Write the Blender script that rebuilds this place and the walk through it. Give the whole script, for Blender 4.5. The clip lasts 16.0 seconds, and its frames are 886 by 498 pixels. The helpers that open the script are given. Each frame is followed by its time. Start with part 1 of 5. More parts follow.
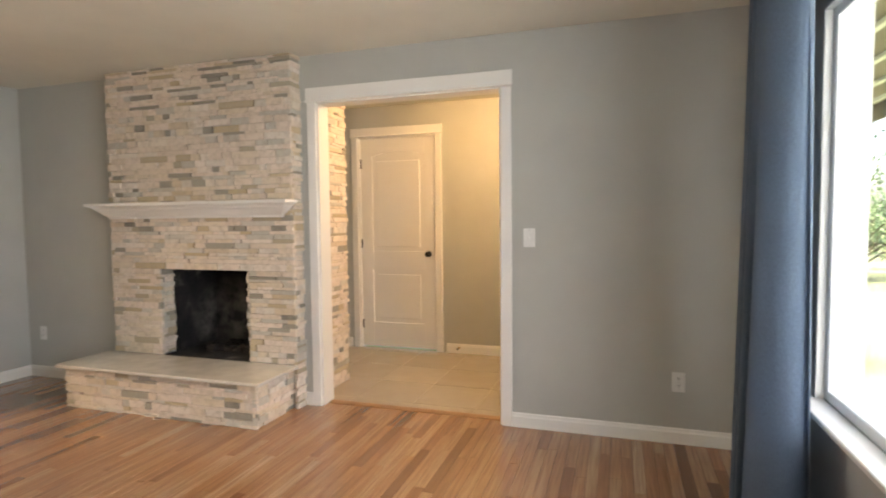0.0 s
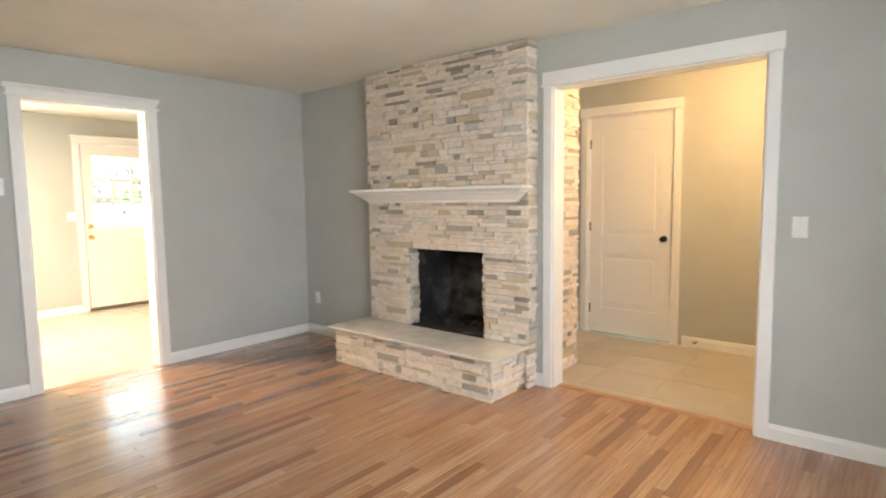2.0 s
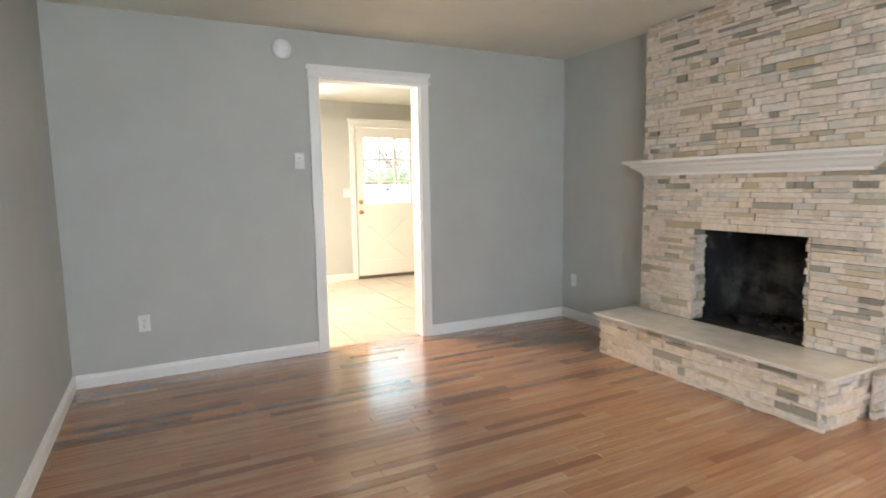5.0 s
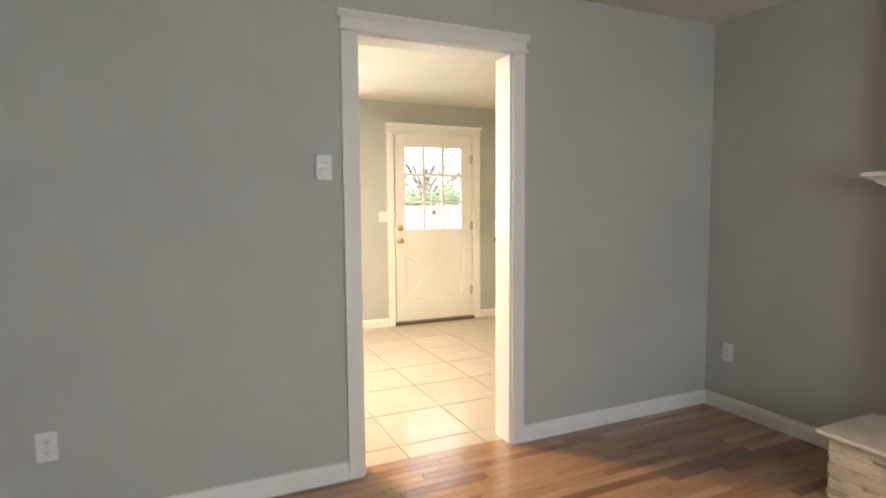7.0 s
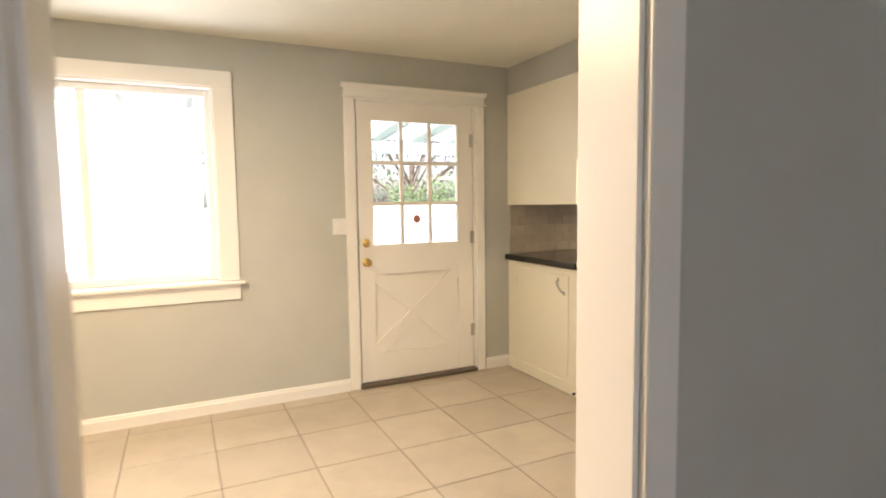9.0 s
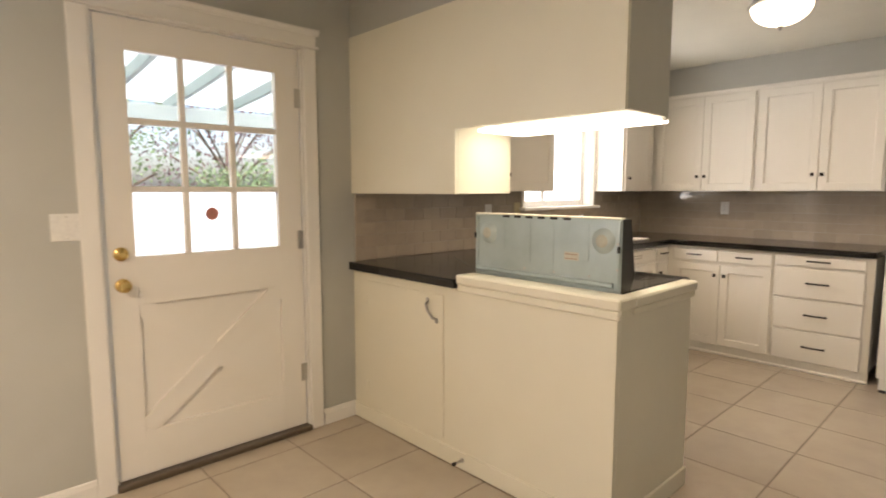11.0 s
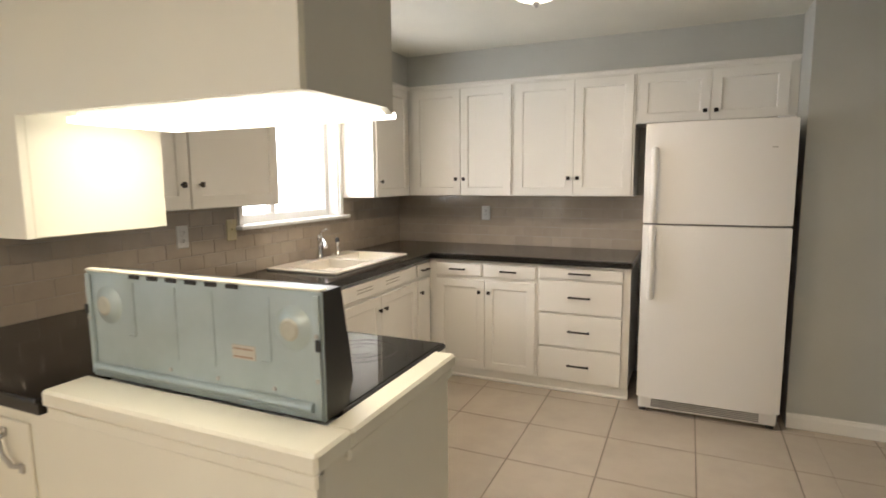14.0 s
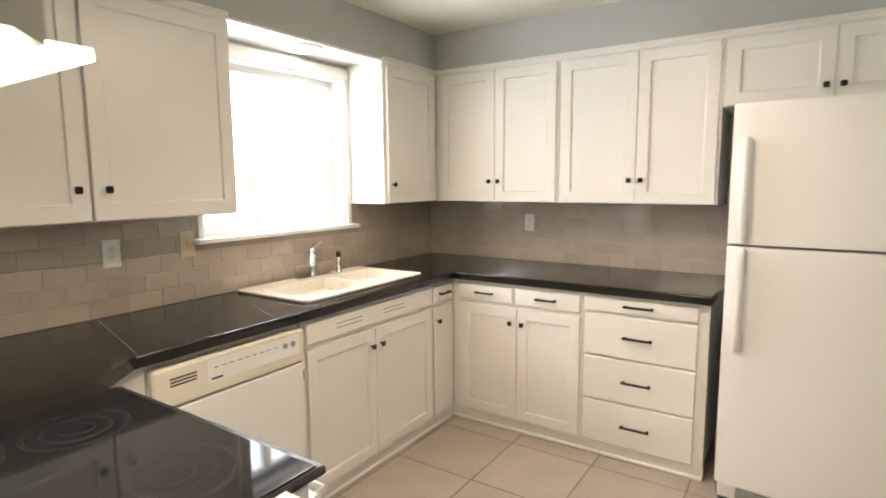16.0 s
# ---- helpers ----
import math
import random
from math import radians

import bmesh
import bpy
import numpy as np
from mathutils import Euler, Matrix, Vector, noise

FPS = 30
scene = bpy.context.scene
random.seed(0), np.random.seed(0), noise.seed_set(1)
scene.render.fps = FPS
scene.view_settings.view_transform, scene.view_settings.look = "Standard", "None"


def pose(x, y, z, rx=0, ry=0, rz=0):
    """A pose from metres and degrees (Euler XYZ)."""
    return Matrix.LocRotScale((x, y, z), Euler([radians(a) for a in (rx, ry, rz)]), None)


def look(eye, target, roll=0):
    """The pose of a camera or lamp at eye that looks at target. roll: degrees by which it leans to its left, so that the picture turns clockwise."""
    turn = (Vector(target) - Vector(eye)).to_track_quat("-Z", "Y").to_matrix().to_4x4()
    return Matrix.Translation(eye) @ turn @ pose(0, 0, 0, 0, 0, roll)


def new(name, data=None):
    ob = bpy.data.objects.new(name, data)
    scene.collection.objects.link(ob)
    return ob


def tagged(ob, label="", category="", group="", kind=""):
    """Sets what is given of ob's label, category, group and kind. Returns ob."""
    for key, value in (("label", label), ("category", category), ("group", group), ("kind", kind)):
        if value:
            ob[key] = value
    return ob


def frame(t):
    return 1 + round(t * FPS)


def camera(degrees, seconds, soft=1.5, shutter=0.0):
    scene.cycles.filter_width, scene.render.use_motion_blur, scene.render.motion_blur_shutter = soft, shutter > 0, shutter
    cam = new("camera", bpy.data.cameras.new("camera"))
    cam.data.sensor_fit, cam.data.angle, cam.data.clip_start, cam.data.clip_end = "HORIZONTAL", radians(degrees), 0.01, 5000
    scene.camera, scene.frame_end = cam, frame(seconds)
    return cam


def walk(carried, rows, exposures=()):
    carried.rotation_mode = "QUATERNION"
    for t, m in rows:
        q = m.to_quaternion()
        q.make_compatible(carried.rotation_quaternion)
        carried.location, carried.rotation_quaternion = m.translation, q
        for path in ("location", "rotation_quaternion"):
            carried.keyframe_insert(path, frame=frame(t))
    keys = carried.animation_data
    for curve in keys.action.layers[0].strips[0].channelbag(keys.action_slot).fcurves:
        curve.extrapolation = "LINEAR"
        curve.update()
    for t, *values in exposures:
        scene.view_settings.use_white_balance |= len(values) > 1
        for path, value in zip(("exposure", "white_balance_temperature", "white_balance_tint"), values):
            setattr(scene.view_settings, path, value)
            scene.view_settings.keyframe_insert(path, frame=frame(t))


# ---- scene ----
cam = camera(77.8, 16.0, 1.8, 0.4)
PATH = [
    (0, (0.146, 0.395, 1.308), (-0.467, 2.296, 1.2), -0.6),
    (0.5, (0.116, 0.381, 1.324), (-0.689, 2.208, 1.205), -0.5),
    (1, (0.085, 0.374, 1.341), (-0.905, 2.106, 1.204), -0.6),
    (1.5, (0.039, 0.35, 1.348), (-1.101, 1.985, 1.191), -0.6),
    (2, (0.031, 0.334, 1.364), (-1.249, 1.86, 1.182), -0.8),
    (2.5, (0.012, 0.304, 1.36), (-1.388, 1.718, 1.161), -0.8),
    (3, (0.003, 0.293, 1.342), (-1.516, 1.577, 1.13), -0.8),
    (3.5, (-0.031, 0.287, 1.338), (-1.648, 1.443, 1.107), -0.9),
    (4, (-0.082, 0.301, 1.313), (-1.776, 1.338, 1.078), -0.8),
    (4.2, (-0.128, 0.296, 1.306), (-1.843, 1.298, 1.069), -0.9),
    (6.3, (-1.542, 0.54, 1.277), (-3.354, 1.364, 1.08), -0.5),
    (6.5, (-1.723, 0.588, 1.296), (-3.536, 1.413, 1.112), -0.4),
    (7, (-2.179, 0.708, 1.305), (-3.992, 1.539, 1.153), -0.4),
    (7.5, (-2.696, 0.880, 1.331), (-4.503, 1.723, 1.176), -0.5),
    (8, (-3.185, 1.112, 1.347), (-4.995, 1.947, 1.184), -0.6),
    (8.2, (-3.364, 1.201, 1.350), (-5.175, 2.034, 1.184), -0.7),
    (10.3, (-4.827, 2.031, 1.375), (-6.473, 3.153, 1.192), -0.3),
    (10.5, (-4.922, 2.07, 1.373), (-6.518, 3.26, 1.182), -0.1),
    (11, (-5.135, 2.183, 1.359), (-6.583, 3.547, 1.147), -0.0),
    (11.5, (-5.272, 2.285, 1.377), (-6.553, 3.803, 1.138), -0.2),
    (12, (-5.415, 2.379, 1.426), (-6.508, 4.033, 1.166), -0.4),
    (12.5, (-5.461, 2.499, 1.466), (-6.419, 4.236, 1.204), -0.4),
    (13, (-5.519, 2.698, 1.476), (-6.386, 4.482, 1.219), -0.4),
    (13.5, (-5.516, 2.939, 1.481), (-6.339, 4.744, 1.226), -0.5),
    (14, (-5.492, 3.192, 1.483), (-6.303, 5.003, 1.23), -0.5),
    (14.5, (-5.454, 3.414, 1.48), (-6.285, 5.217, 1.232), -0.6),
    (15, (-5.409, 3.655, 1.475), (-6.315, 5.422, 1.235), -0.6),
    (15.5, (-5.451, 3.88, 1.495), (-6.438, 5.601, 1.244), -0.6),
    (16, (-5.459, 4.081, 1.49), (-6.558, 5.733, 1.242), -0.5),
]
walk(cam, [(t, look(eye, target, roll)) for t, eye, target, roll in PATH],
     exposures=[(0, 2.58, 6950, 16), (1.0, 2.78, 6550, 13), (1.8, 2.88, 6450, 13), (3.0, 2.96, 6250, 12), (4.2, 2.85, 6050, 11), (6.3, 2.35, 6250, 11), (7.0, 2.27, 6500, 12), (8.0, 2.15, 6650, 13), (10.3, 1.36, 6650, 19), (12.0, 1.36, 6250, 16), (14.5, 1.45, 5950, 14), (15.2, 1.55, 5900, 13), (16.0, 1.88, 5900, 14)])


# ---- world, sun, lamps ----
world = bpy.data.worlds.new("sky_world")
scene.world = world
world.use_nodes = True
wn, wl = world.node_tree.nodes, world.node_tree.links
sky = wn.new("ShaderNodeTexSky")
sky.sky_type = "NISHITA"
sky.sun_disc = False
sky.sun_elevation = radians(58)
sky.sun_rotation = radians(142)
sky.air_density, sky.dust_density = 1.0, 3.0
bg = wn["Background"]
bg.inputs["Strength"].default_value = 0.15
wl.new(sky.outputs["Color"], bg.inputs["Color"])


def lamp(name, kind, place, power, colour, size=0.3, size_y=None, aim=None, spread=180):
    data = bpy.data.lights.new(name, kind)
    data.energy, data.color = power, colour
    if kind == "AREA":
        data.shape = "RECTANGLE" if size_y else "DISK"
        data.size = size
        if size_y:
            data.size_y = size_y
        data.spread = radians(spread)
    elif kind == "SUN":
        data.angle = radians(size)
    else:
        data.shadow_soft_size = size
    ob = new(name, data)
    ob.matrix_world = look(place, aim) if aim else Matrix.Translation(place)
    return ob


WARM, SOFT, DAY = (1.0, 0.62, 0.27), (1.0, 0.76, 0.48), (0.96, 0.98, 1.0)
lamp("sun", "SUN", (14, -18, 30), 5.0, (1.0, 0.96, 0.9), 3, aim=(0, 0, 0))
lamp("hall_light", "POINT", (-0.86, 4.48, 2.29), 9.0, WARM, 0.05)
lamp("kitchen_light", "AREA", (-6.17, 5.775, 2.245), 4.4, SOFT, 0.28, aim=(-6.17, 5.775, 0))
# no fixture here: warm fill added overhead to brighten the dining room
lamp("dining_fill", "AREA", (-6.1, 1.0, 2.30), 24, SOFT, 0.34, aim=(-6.1, 1.0, 0))
lamp("hood_light", "AREA", (-6.49, 4.27, 1.626), 1.0, (1.0, 0.82, 0.50), 0.60, 0.22, aim=(-6.49, 4.2701, 0))
lamp("sink_light", "AREA", (-7.70, 6.15, 2.16), 1.2, SOFT, 0.16, aim=(-7.70, 6.15, 0))
lamp("kitchen_window_daylight", "AREA", (-8.12, 6.1, 1.68), 15.5, (1.0, 0.97, 0.90), 1.3, 1.2, aim=(-6, 6.1, 1.5))
lamp("dining_window_daylight", "AREA", (-8.10, 1.075, 1.49), 9, DAY, 1.3, 1.05, aim=(-6, 1.075, 1.4))
lamp("living_window_daylight", "AREA", (1.35, 1.45, 1.40), 12, (0.85, 0.92, 1.0), 2.3, 1.4, aim=(-1.6, 2.4, 1.0))

# ---- materials ----


def nodes(name):
    m = bpy.data.materials.new(name)
    m.use_nodes = True
    return m, m.node_tree.nodes, m.node_tree.links, m.node_tree.nodes["Principled BSDF"]


def mix_colour(n, l, fac, a, b):
    mx = n.new("ShaderNodeMix")
    mx.data_type = "RGBA"
    for sock, v in ((mx.inputs[0], fac), (mx.inputs[6], a), (mx.inputs[7], b)):
        if isinstance(v, (float, int)):
            sock.default_value = v
        elif isinstance(v, tuple):
            sock.default_value = (*v, 1)
        else:
            l.new(v, sock)
    return mx.outputs[2]


def ramp(n, l, fac, stops):
    r = n.new("ShaderNodeValToRGB")
    e = r.color_ramp.elements
    while len(e) < len(stops):
        e.new(0.5)
    for el, (p, c) in zip(e, stops):
        el.position, el.color = p, (*c, 1)
    l.new(fac, r.inputs[0])
    return r.outputs[0]


def noise_tex(n, l, vec, scale, detail=4, rough=0.55):
    t = n.new("ShaderNodeTexNoise")
    t.inputs["Scale"].default_value = scale
    t.inputs["Detail"].default_value = detail
    t.inputs["Roughness"].default_value = rough
    l.new(vec, t.inputs["Vector"])
    return t.outputs[0]


def stretched(n, l, vec, scale):
    m = n.new("ShaderNodeVectorMath")
    m.operation = "MULTIPLY"
    l.new(vec, m.inputs[0])
    m.inputs[1].default_value = scale
    return m.outputs[0]


def bump(n, l, p, height, strength, dist=0.01):
    b = n.new("ShaderNodeBump")
    b.inputs["Strength"].default_value = strength
    b.inputs["Distance"].default_value = dist
    l.new(height, b.inputs["Height"])
    l.new(b.outputs[0], p.inputs["Normal"])


def painted(name, colour, rough=0.5, grain=220, vary=0.04, relief=0.12, metal=0.0, stain=2.2):
    """A coated surface: slow stains, fine grain, faint relief."""
    m, n, l, p = nodes(name)
    pos = n.new("ShaderNodeNewGeometry").outputs["Position"]
    slow, fine = noise_tex(n, l, pos, stain, 5), noise_tex(n, l, pos, grain, 3)
    lo = tuple(c * (1 - 2 * vary) for c in colour)
    hi = tuple(min(1, c * (1 + vary)) for c in colour)
    l.new(ramp(n, l, slow, [(0.3, lo), (0.7, hi)]), p.inputs["Base Color"])
    r = n.new("ShaderNodeMapRange")
    r.inputs[3].default_value, r.inputs[4].default_value = max(0.02, rough - min(0.07, 2 * vary)), min(1, rough + min(0.07, 2 * vary))
    l.new(slow, r.inputs[0])
    l.new(r.outputs[0], p.inputs["Roughness"])
    p.inputs["Metallic"].default_value = metal
    if relief:
        bump(n, l, p, fine, relief, 0.002)
    return m


def random_of(n, single):
    if single:
        return n.new("ShaderNodeObjectInfo").outputs["Random"]
    return n.new("ShaderNodeNewGeometry").outputs["Random Per Island"]


def shifted(n, l, rnd):
    """World position, moved by a piece's own random number."""
    pos = n.new("ShaderNodeNewGeometry").outputs["Position"]
    c = n.new("ShaderNodeCombineXYZ")
    k = n.new("ShaderNodeMath")
    k.operation = "MULTIPLY"
    k.inputs[1].default_value = 37.0
    l.new(rnd, k.inputs[0])
    l.new(k.outputs[0], c.inputs[0])
    l.new(k.outputs[0], c.inputs[2])
    a = n.new("ShaderNodeVectorMath")
    l.new(pos, a.inputs[0])
    l.new(c.outputs[0], a.inputs[1])
    return a.outputs[0]


def oak(name, single):
    m, n, l, p = nodes(name)
    rnd = random_of(n, single)
    vec = shifted(n, l, rnd)
    base = ramp(n, l, rnd, [(0.0, (0.20, 0.085, 0.038)), (0.13, (0.29, 0.135, 0.06)), (0.24, (0.40, 0.20, 0.092)), (0.6, (0.44, 0.235, 0.115)), (0.88, (0.47, 0.265, 0.135)), (1.0, (0.56, 0.35, 0.20))])
    grain = noise_tex(n, l, stretched(n, l, vec, (85, 2.6, 85)), 1.0, 6, 0.65)
    streak = noise_tex(n, l, stretched(n, l, vec, (16, 0.7, 16)), 1.0, 3)
    dark = mix_colour(n, l, ramp(n, l, grain, [(0.35, (0.55, 0.55, 0.55)), (0.62, (0, 0, 0))]), base, (0.17, 0.075, 0.035))
    l.new(mix_colour(n, l, ramp(n, l, streak, [(0.55, (0, 0, 0)), (0.75, (0.55, 0.55, 0.55))]), dark, (0.22, 0.10, 0.05)), p.inputs["Base Color"])
    p.inputs["Roughness"].default_value = 0.24
    p.inputs["Coat Weight"].default_value = 0.8
    p.inputs["Coat Roughness"].default_value = 0.16
    bump(n, l, p, grain, 0.06, 0.002)
    return m


def ledger(name, single):
    m, n, l, p = nodes(name)
    rnd = random_of(n, single)
    vec = shifted(n, l, rnd)
    base = ramp(n, l, rnd, [(0.0, (0.23, 0.215, 0.18)), (0.07, (0.38, 0.35, 0.29)), (0.12, (0.56, 0.45, 0.28)), (0.17, (0.72, 0.62, 0.51)), (0.45, (0.80, 0.69, 0.60)), (0.60, (0.72, 0.62, 0.48)), (0.80, (0.82, 0.74, 0.66)), (0.93, (0.52, 0.50, 0.44)), (1.0, (0.78, 0.71, 0.62))])
    cloud = noise_tex(n, l, vec, 22, 6, 0.65)
    fine = noise_tex(n, l, vec, 120, 5, 0.7)
    c = mix_colour(n, l, ramp(n, l, cloud, [(0.45, (0, 0, 0)), (0.72, (0.6, 0.6, 0.6))]), base, (0.43, 0.36, 0.27))
    l.new(mix_colour(n, l, ramp(n, l, fine, [(0.55, (0, 0, 0)), (0.8, (0.4, 0.4, 0.4))]), c, (0.86, 0.83, 0.78)), p.inputs["Base Color"])
    p.inputs["Roughness"].default_value = 0.78
    bump(n, l, p, cloud, 0.7, 0.012)
    return m


def glazed(name, colour, rough, single=True, spread=0.12, cloud_scale=6, gloss=0.0):
    m, n, l, p = nodes(name)
    rnd = random_of(n, single)
    vec = shifted(n, l, rnd)
    lo, hi = tuple(c * (1 - spread) for c in colour), tuple(min(1, c * (1 + spread)) for c in colour)
    base = ramp(n, l, rnd, [(0, lo), (1, hi)])
    cloud = noise_tex(n, l, vec, cloud_scale, 6, 0.6)
    l.new(mix_colour(n, l, ramp(n, l, cloud, [(0.4, (0, 0, 0)), (0.75, (0.35, 0.35, 0.35))]), base, tuple(c * 0.72 for c in colour)), p.inputs["Base Color"])
    p.inputs["Roughness"].default_value = rough
    p.inputs["Coat Weight"].default_value = gloss
    bump(n, l, p, cloud, 0.04, 0.004)
    return m


def plain(name, colour, rough=0.5, metal=0.0):
    m, n, l, p = nodes(name)
    pos = n.new("ShaderNodeNewGeometry").outputs["Position"]
    t = noise_tex(n, l, pos, 60, 3)
    l.new(ramp(n, l, t, [(0.3, tuple(c * 0.9 for c in colour)), (0.7, colour)]), p.inputs["Base Color"])
    p.inputs["Roughness"].default_value, p.inputs["Metallic"].default_value = rough, metal
    return m


def glowing(name, colour, strength):
    m, n, l, p = nodes(name)
    p.inputs["Base Color"].default_value = (0.9, 0.88, 0.82, 1)
    p.inputs["Emission Color"].default_value = (*colour, 1)
    p.inputs["Emission Strength"].default_value = strength
    p.inputs["Roughness"].default_value = 0.3
    return m


def clear(name, rough=0.0):
    m, n, l, p = nodes(name)
    p.inputs["Base Color"].default_value = (0.97, 0.98, 0.98, 1)
    p.inputs["Transmission Weight"].default_value = 1.0
    p.inputs["Roughness"].default_value = rough
    p.inputs["IOR"].default_value = 1.45
    return m


def sooty(name):
    m, n, l, p = nodes(name)
    pos = n.new("ShaderNodeNewGeometry").outputs["Position"]
    c = noise_tex(n, l, pos, 4.5, 5, 0.6)
    black = ramp(n, l, c, [(0.42, (0.006, 0.006, 0.006)), (0.56, (0.022, 0.02, 0.019)), (0.70, (0.10, 0.09, 0.08))])
    d = n.new("ShaderNodeVectorMath")
    d.operation = "DISTANCE"
    l.new(pos, d.inputs[0])
    d.inputs[1].default_value = (-2.93, 4.25, 0.52)
    patch = n.new("ShaderNodeMapRange")
    patch.inputs[1].default_value, patch.inputs[2].default_value = 0.36, 0.06
    l.new(d.outputs["Value"], patch.inputs[0])
    k = n.new("ShaderNodeMath")
    k.operation = "MULTIPLY"
    l.new(patch.outputs[0], k.inputs[0])
    l.new(ramp(n, l, noise_tex(n, l, pos, 7, 6, 0.6), [(0.36, (0.15, 0.15, 0.15)), (0.62, (1, 1, 1))]), k.inputs[1])
    l.new(mix_colour(n, l, k.outputs[0], black, (0.34, 0.31, 0.28)), p.inputs["Base Color"])
    p.inputs["Roughness"].default_value = 0.9
    bump(n, l, p, noise_tex(n, l, pos, 40, 4), 0.5, 0.01)
    return m


def laminate(name):
    m, n, l, p = nodes(name)
    pos = n.new("ShaderNodeNewGeometry").outputs["Position"]
    c = noise_tex(n, l, pos, 9, 6, 0.65)
    l.new(ramp(n, l, c, [(0.35, (0.008, 0.007, 0.007)), (0.7, (0.015, 0.013, 0.012))]), p.inputs["Base Color"])
    fine = noise_tex(n, l, stretched(n, l, pos, (3, 14, 3)), 3, 5)
    l.new(ramp(n, l, fine, [(0.3, (0.07, 0.07, 0.07)), (0.75, (0.14, 0.14, 0.14))]), p.inputs["Roughness"])
    bump(n, l, p, noise_tex(n, l, pos, 300, 2), 0.05, 0.001)
    return m


def cloth(name, colour):
    m, n, l, p = nodes(name)
    pos = n.new("ShaderNodeNewGeometry").outputs["Position"]
    w = noise_tex(n, l, stretched(n, l, pos, (500, 500, 90)), 1, 3)
    l.new(ramp(n, l, w, [(0.3, tuple(c * 0.8 for c in colour)), (0.7, tuple(c * 1.15 for c in colour))]), p.inputs["Base Color"])
    p.inputs["Roughness"].default_value = 0.85
    p.inputs["Sheen Weight"].default_value = 0.3
    bump(n, l, p, w, 0.2, 0.002)
    return m


def leafy(name, a, b):
    m, n, l, p = nodes(name)
    l.new(ramp(n, l, n.new("ShaderNodeNewGeometry").outputs["Random Per Island"], [(0, a), (1, b)]), p.inputs["Base Color"])
    p.inputs["Roughness"].default_value = 0.6
    return m


WALL = painted("sage_grey_wall_paint", (0.485, 0.494, 0.466), 0.62, 160, 0.03, 0.18)
CEIL = painted("ceiling_paint", (0.73, 0.715, 0.63), 0.8, 90, 0.03, 0.3)
TRIM = painted("white_trim_paint", (0.82, 0.81, 0.78), 0.35, 200, 0.012, 0.06)
CAB = painted("white_cabinet_paint", (0.82, 0.80, 0.75), 0.34, 180, 0.010, 0.08)
CREAM = painted("cream_panel_paint", (0.80, 0.775, 0.66), 0.42, 150, 0.015, 0.10)
DOORP = painted("door_paint", (0.82, 0.80, 0.76), 0.38, 200, 0.012, 0.06)
APPL = painted("appliance_enamel", (0.84, 0.835, 0.825), 0.28, 400, 0.003, 0.10)
BISQUE = painted("bisque_plastic", (0.78, 0.74, 0.62), 0.38, 200, 0.02, 0.03)
PLATE = plain("switch_plate_plastic", (0.82, 0.82, 0.80), 0.35)
ALMOND = plain("almond_plate", (0.62, 0.55, 0.34), 0.35)
DARK = plain("dark_slot", (0.02, 0.02, 0.02), 0.6)
BRONZE = plain("oil_rubbed_bronze", (0.03, 0.026, 0.024), 0.38, 0.7)
BRASS = plain("polished_brass", (0.72, 0.52, 0.20), 0.22, 1.0)
STEEL = plain("satin_steel", (0.55, 0.54, 0.52), 0.35, 1.0)
CHROME = plain("chrome", (0.80, 0.80, 0.80), 0.10, 1.0)
GALV = painted("pale_blue_galvanised_sheet", (0.44, 0.52, 0.53), 0.38, 90, 0.06, 0.05, 0.4, 6)
BLACKGLASS = plain("black_ceramic_glass", (0.012, 0.012, 0.013), 0.05)
RING = plain("burner_ring_print", (0.035, 0.034, 0.034), 0.16)
BLACKGLASS.node_tree.nodes["Principled BSDF"].inputs["Specular IOR Level"].default_value = 0.36
BLACKPL = plain("black_plastic", (0.02, 0.02, 0.021), 0.35)
COUNTER = laminate("black_laminate_counter")
SEAM = plain("worn_counter_seam", (0.16, 0.15, 0.15), 0.5)
SINKM = painted("cream_sink_enamel", (0.85, 0.80, 0.70), 0.2, 300, 0.02, 0.02)
SLAB = painted("pale_hearth_slab", (0.66, 0.63, 0.57), 0.16, 60, 0.06, 0.03, 0.0, 9)
MORTAR = painted("grey_mortar", (0.30, 0.28, 0.25), 0.9, 60, 0.1, 0.4)
GROUT = painted("tile_grout", (0.23, 0.19, 0.155), 0.9, 80, 0.1, 0.3)
HALLGROUT = painted("sandy_hall_grout", (0.46, 0.40, 0.325), 0.9, 80, 0.1, 0.3)
SPLASHGROUT = painted("splash_grout", (0.46, 0.42, 0.37), 0.8, 80, 0.06, 0.2)
SUBFLOOR = plain("dark_subfloor", (0.06, 0.035, 0.02), 0.9)
SOOT = sooty("sooty_firebrick")
ASH = painted("ash_and_char", (0.035, 0.03, 0.028), 0.95, 60, 0.5, 0.9)
OAK1, OAKN = oak("oak_strip", True), oak("oak_strip_field", False)
OAKBAR = painted("stained_oak_reducer", (0.36, 0.19, 0.09), 0.35, 120, 0.12, 0.1, 0.0, 14)
STONE1, STONEN = ledger("ledger_stone", True), ledger("ledger_stone_field", False)
TILE = glazed("beige_floor_tile", (0.49, 0.43, 0.355), 0.15, True, 0.05, 5)
SPLASH = glazed("greige_subway_tile", (0.47, 0.405, 0.33), 0.08, True, 0.06, 12, 0.6)
CURTAIN = cloth("slate_blue_cloth", (0.145, 0.205, 0.29))
BOWL = glowing("lit_opal_glass", (1.0, 0.86, 0.62), 1.7)
TUBE = glowing("lit_lamp", (1.0, 0.88, 0.66), 9.0)
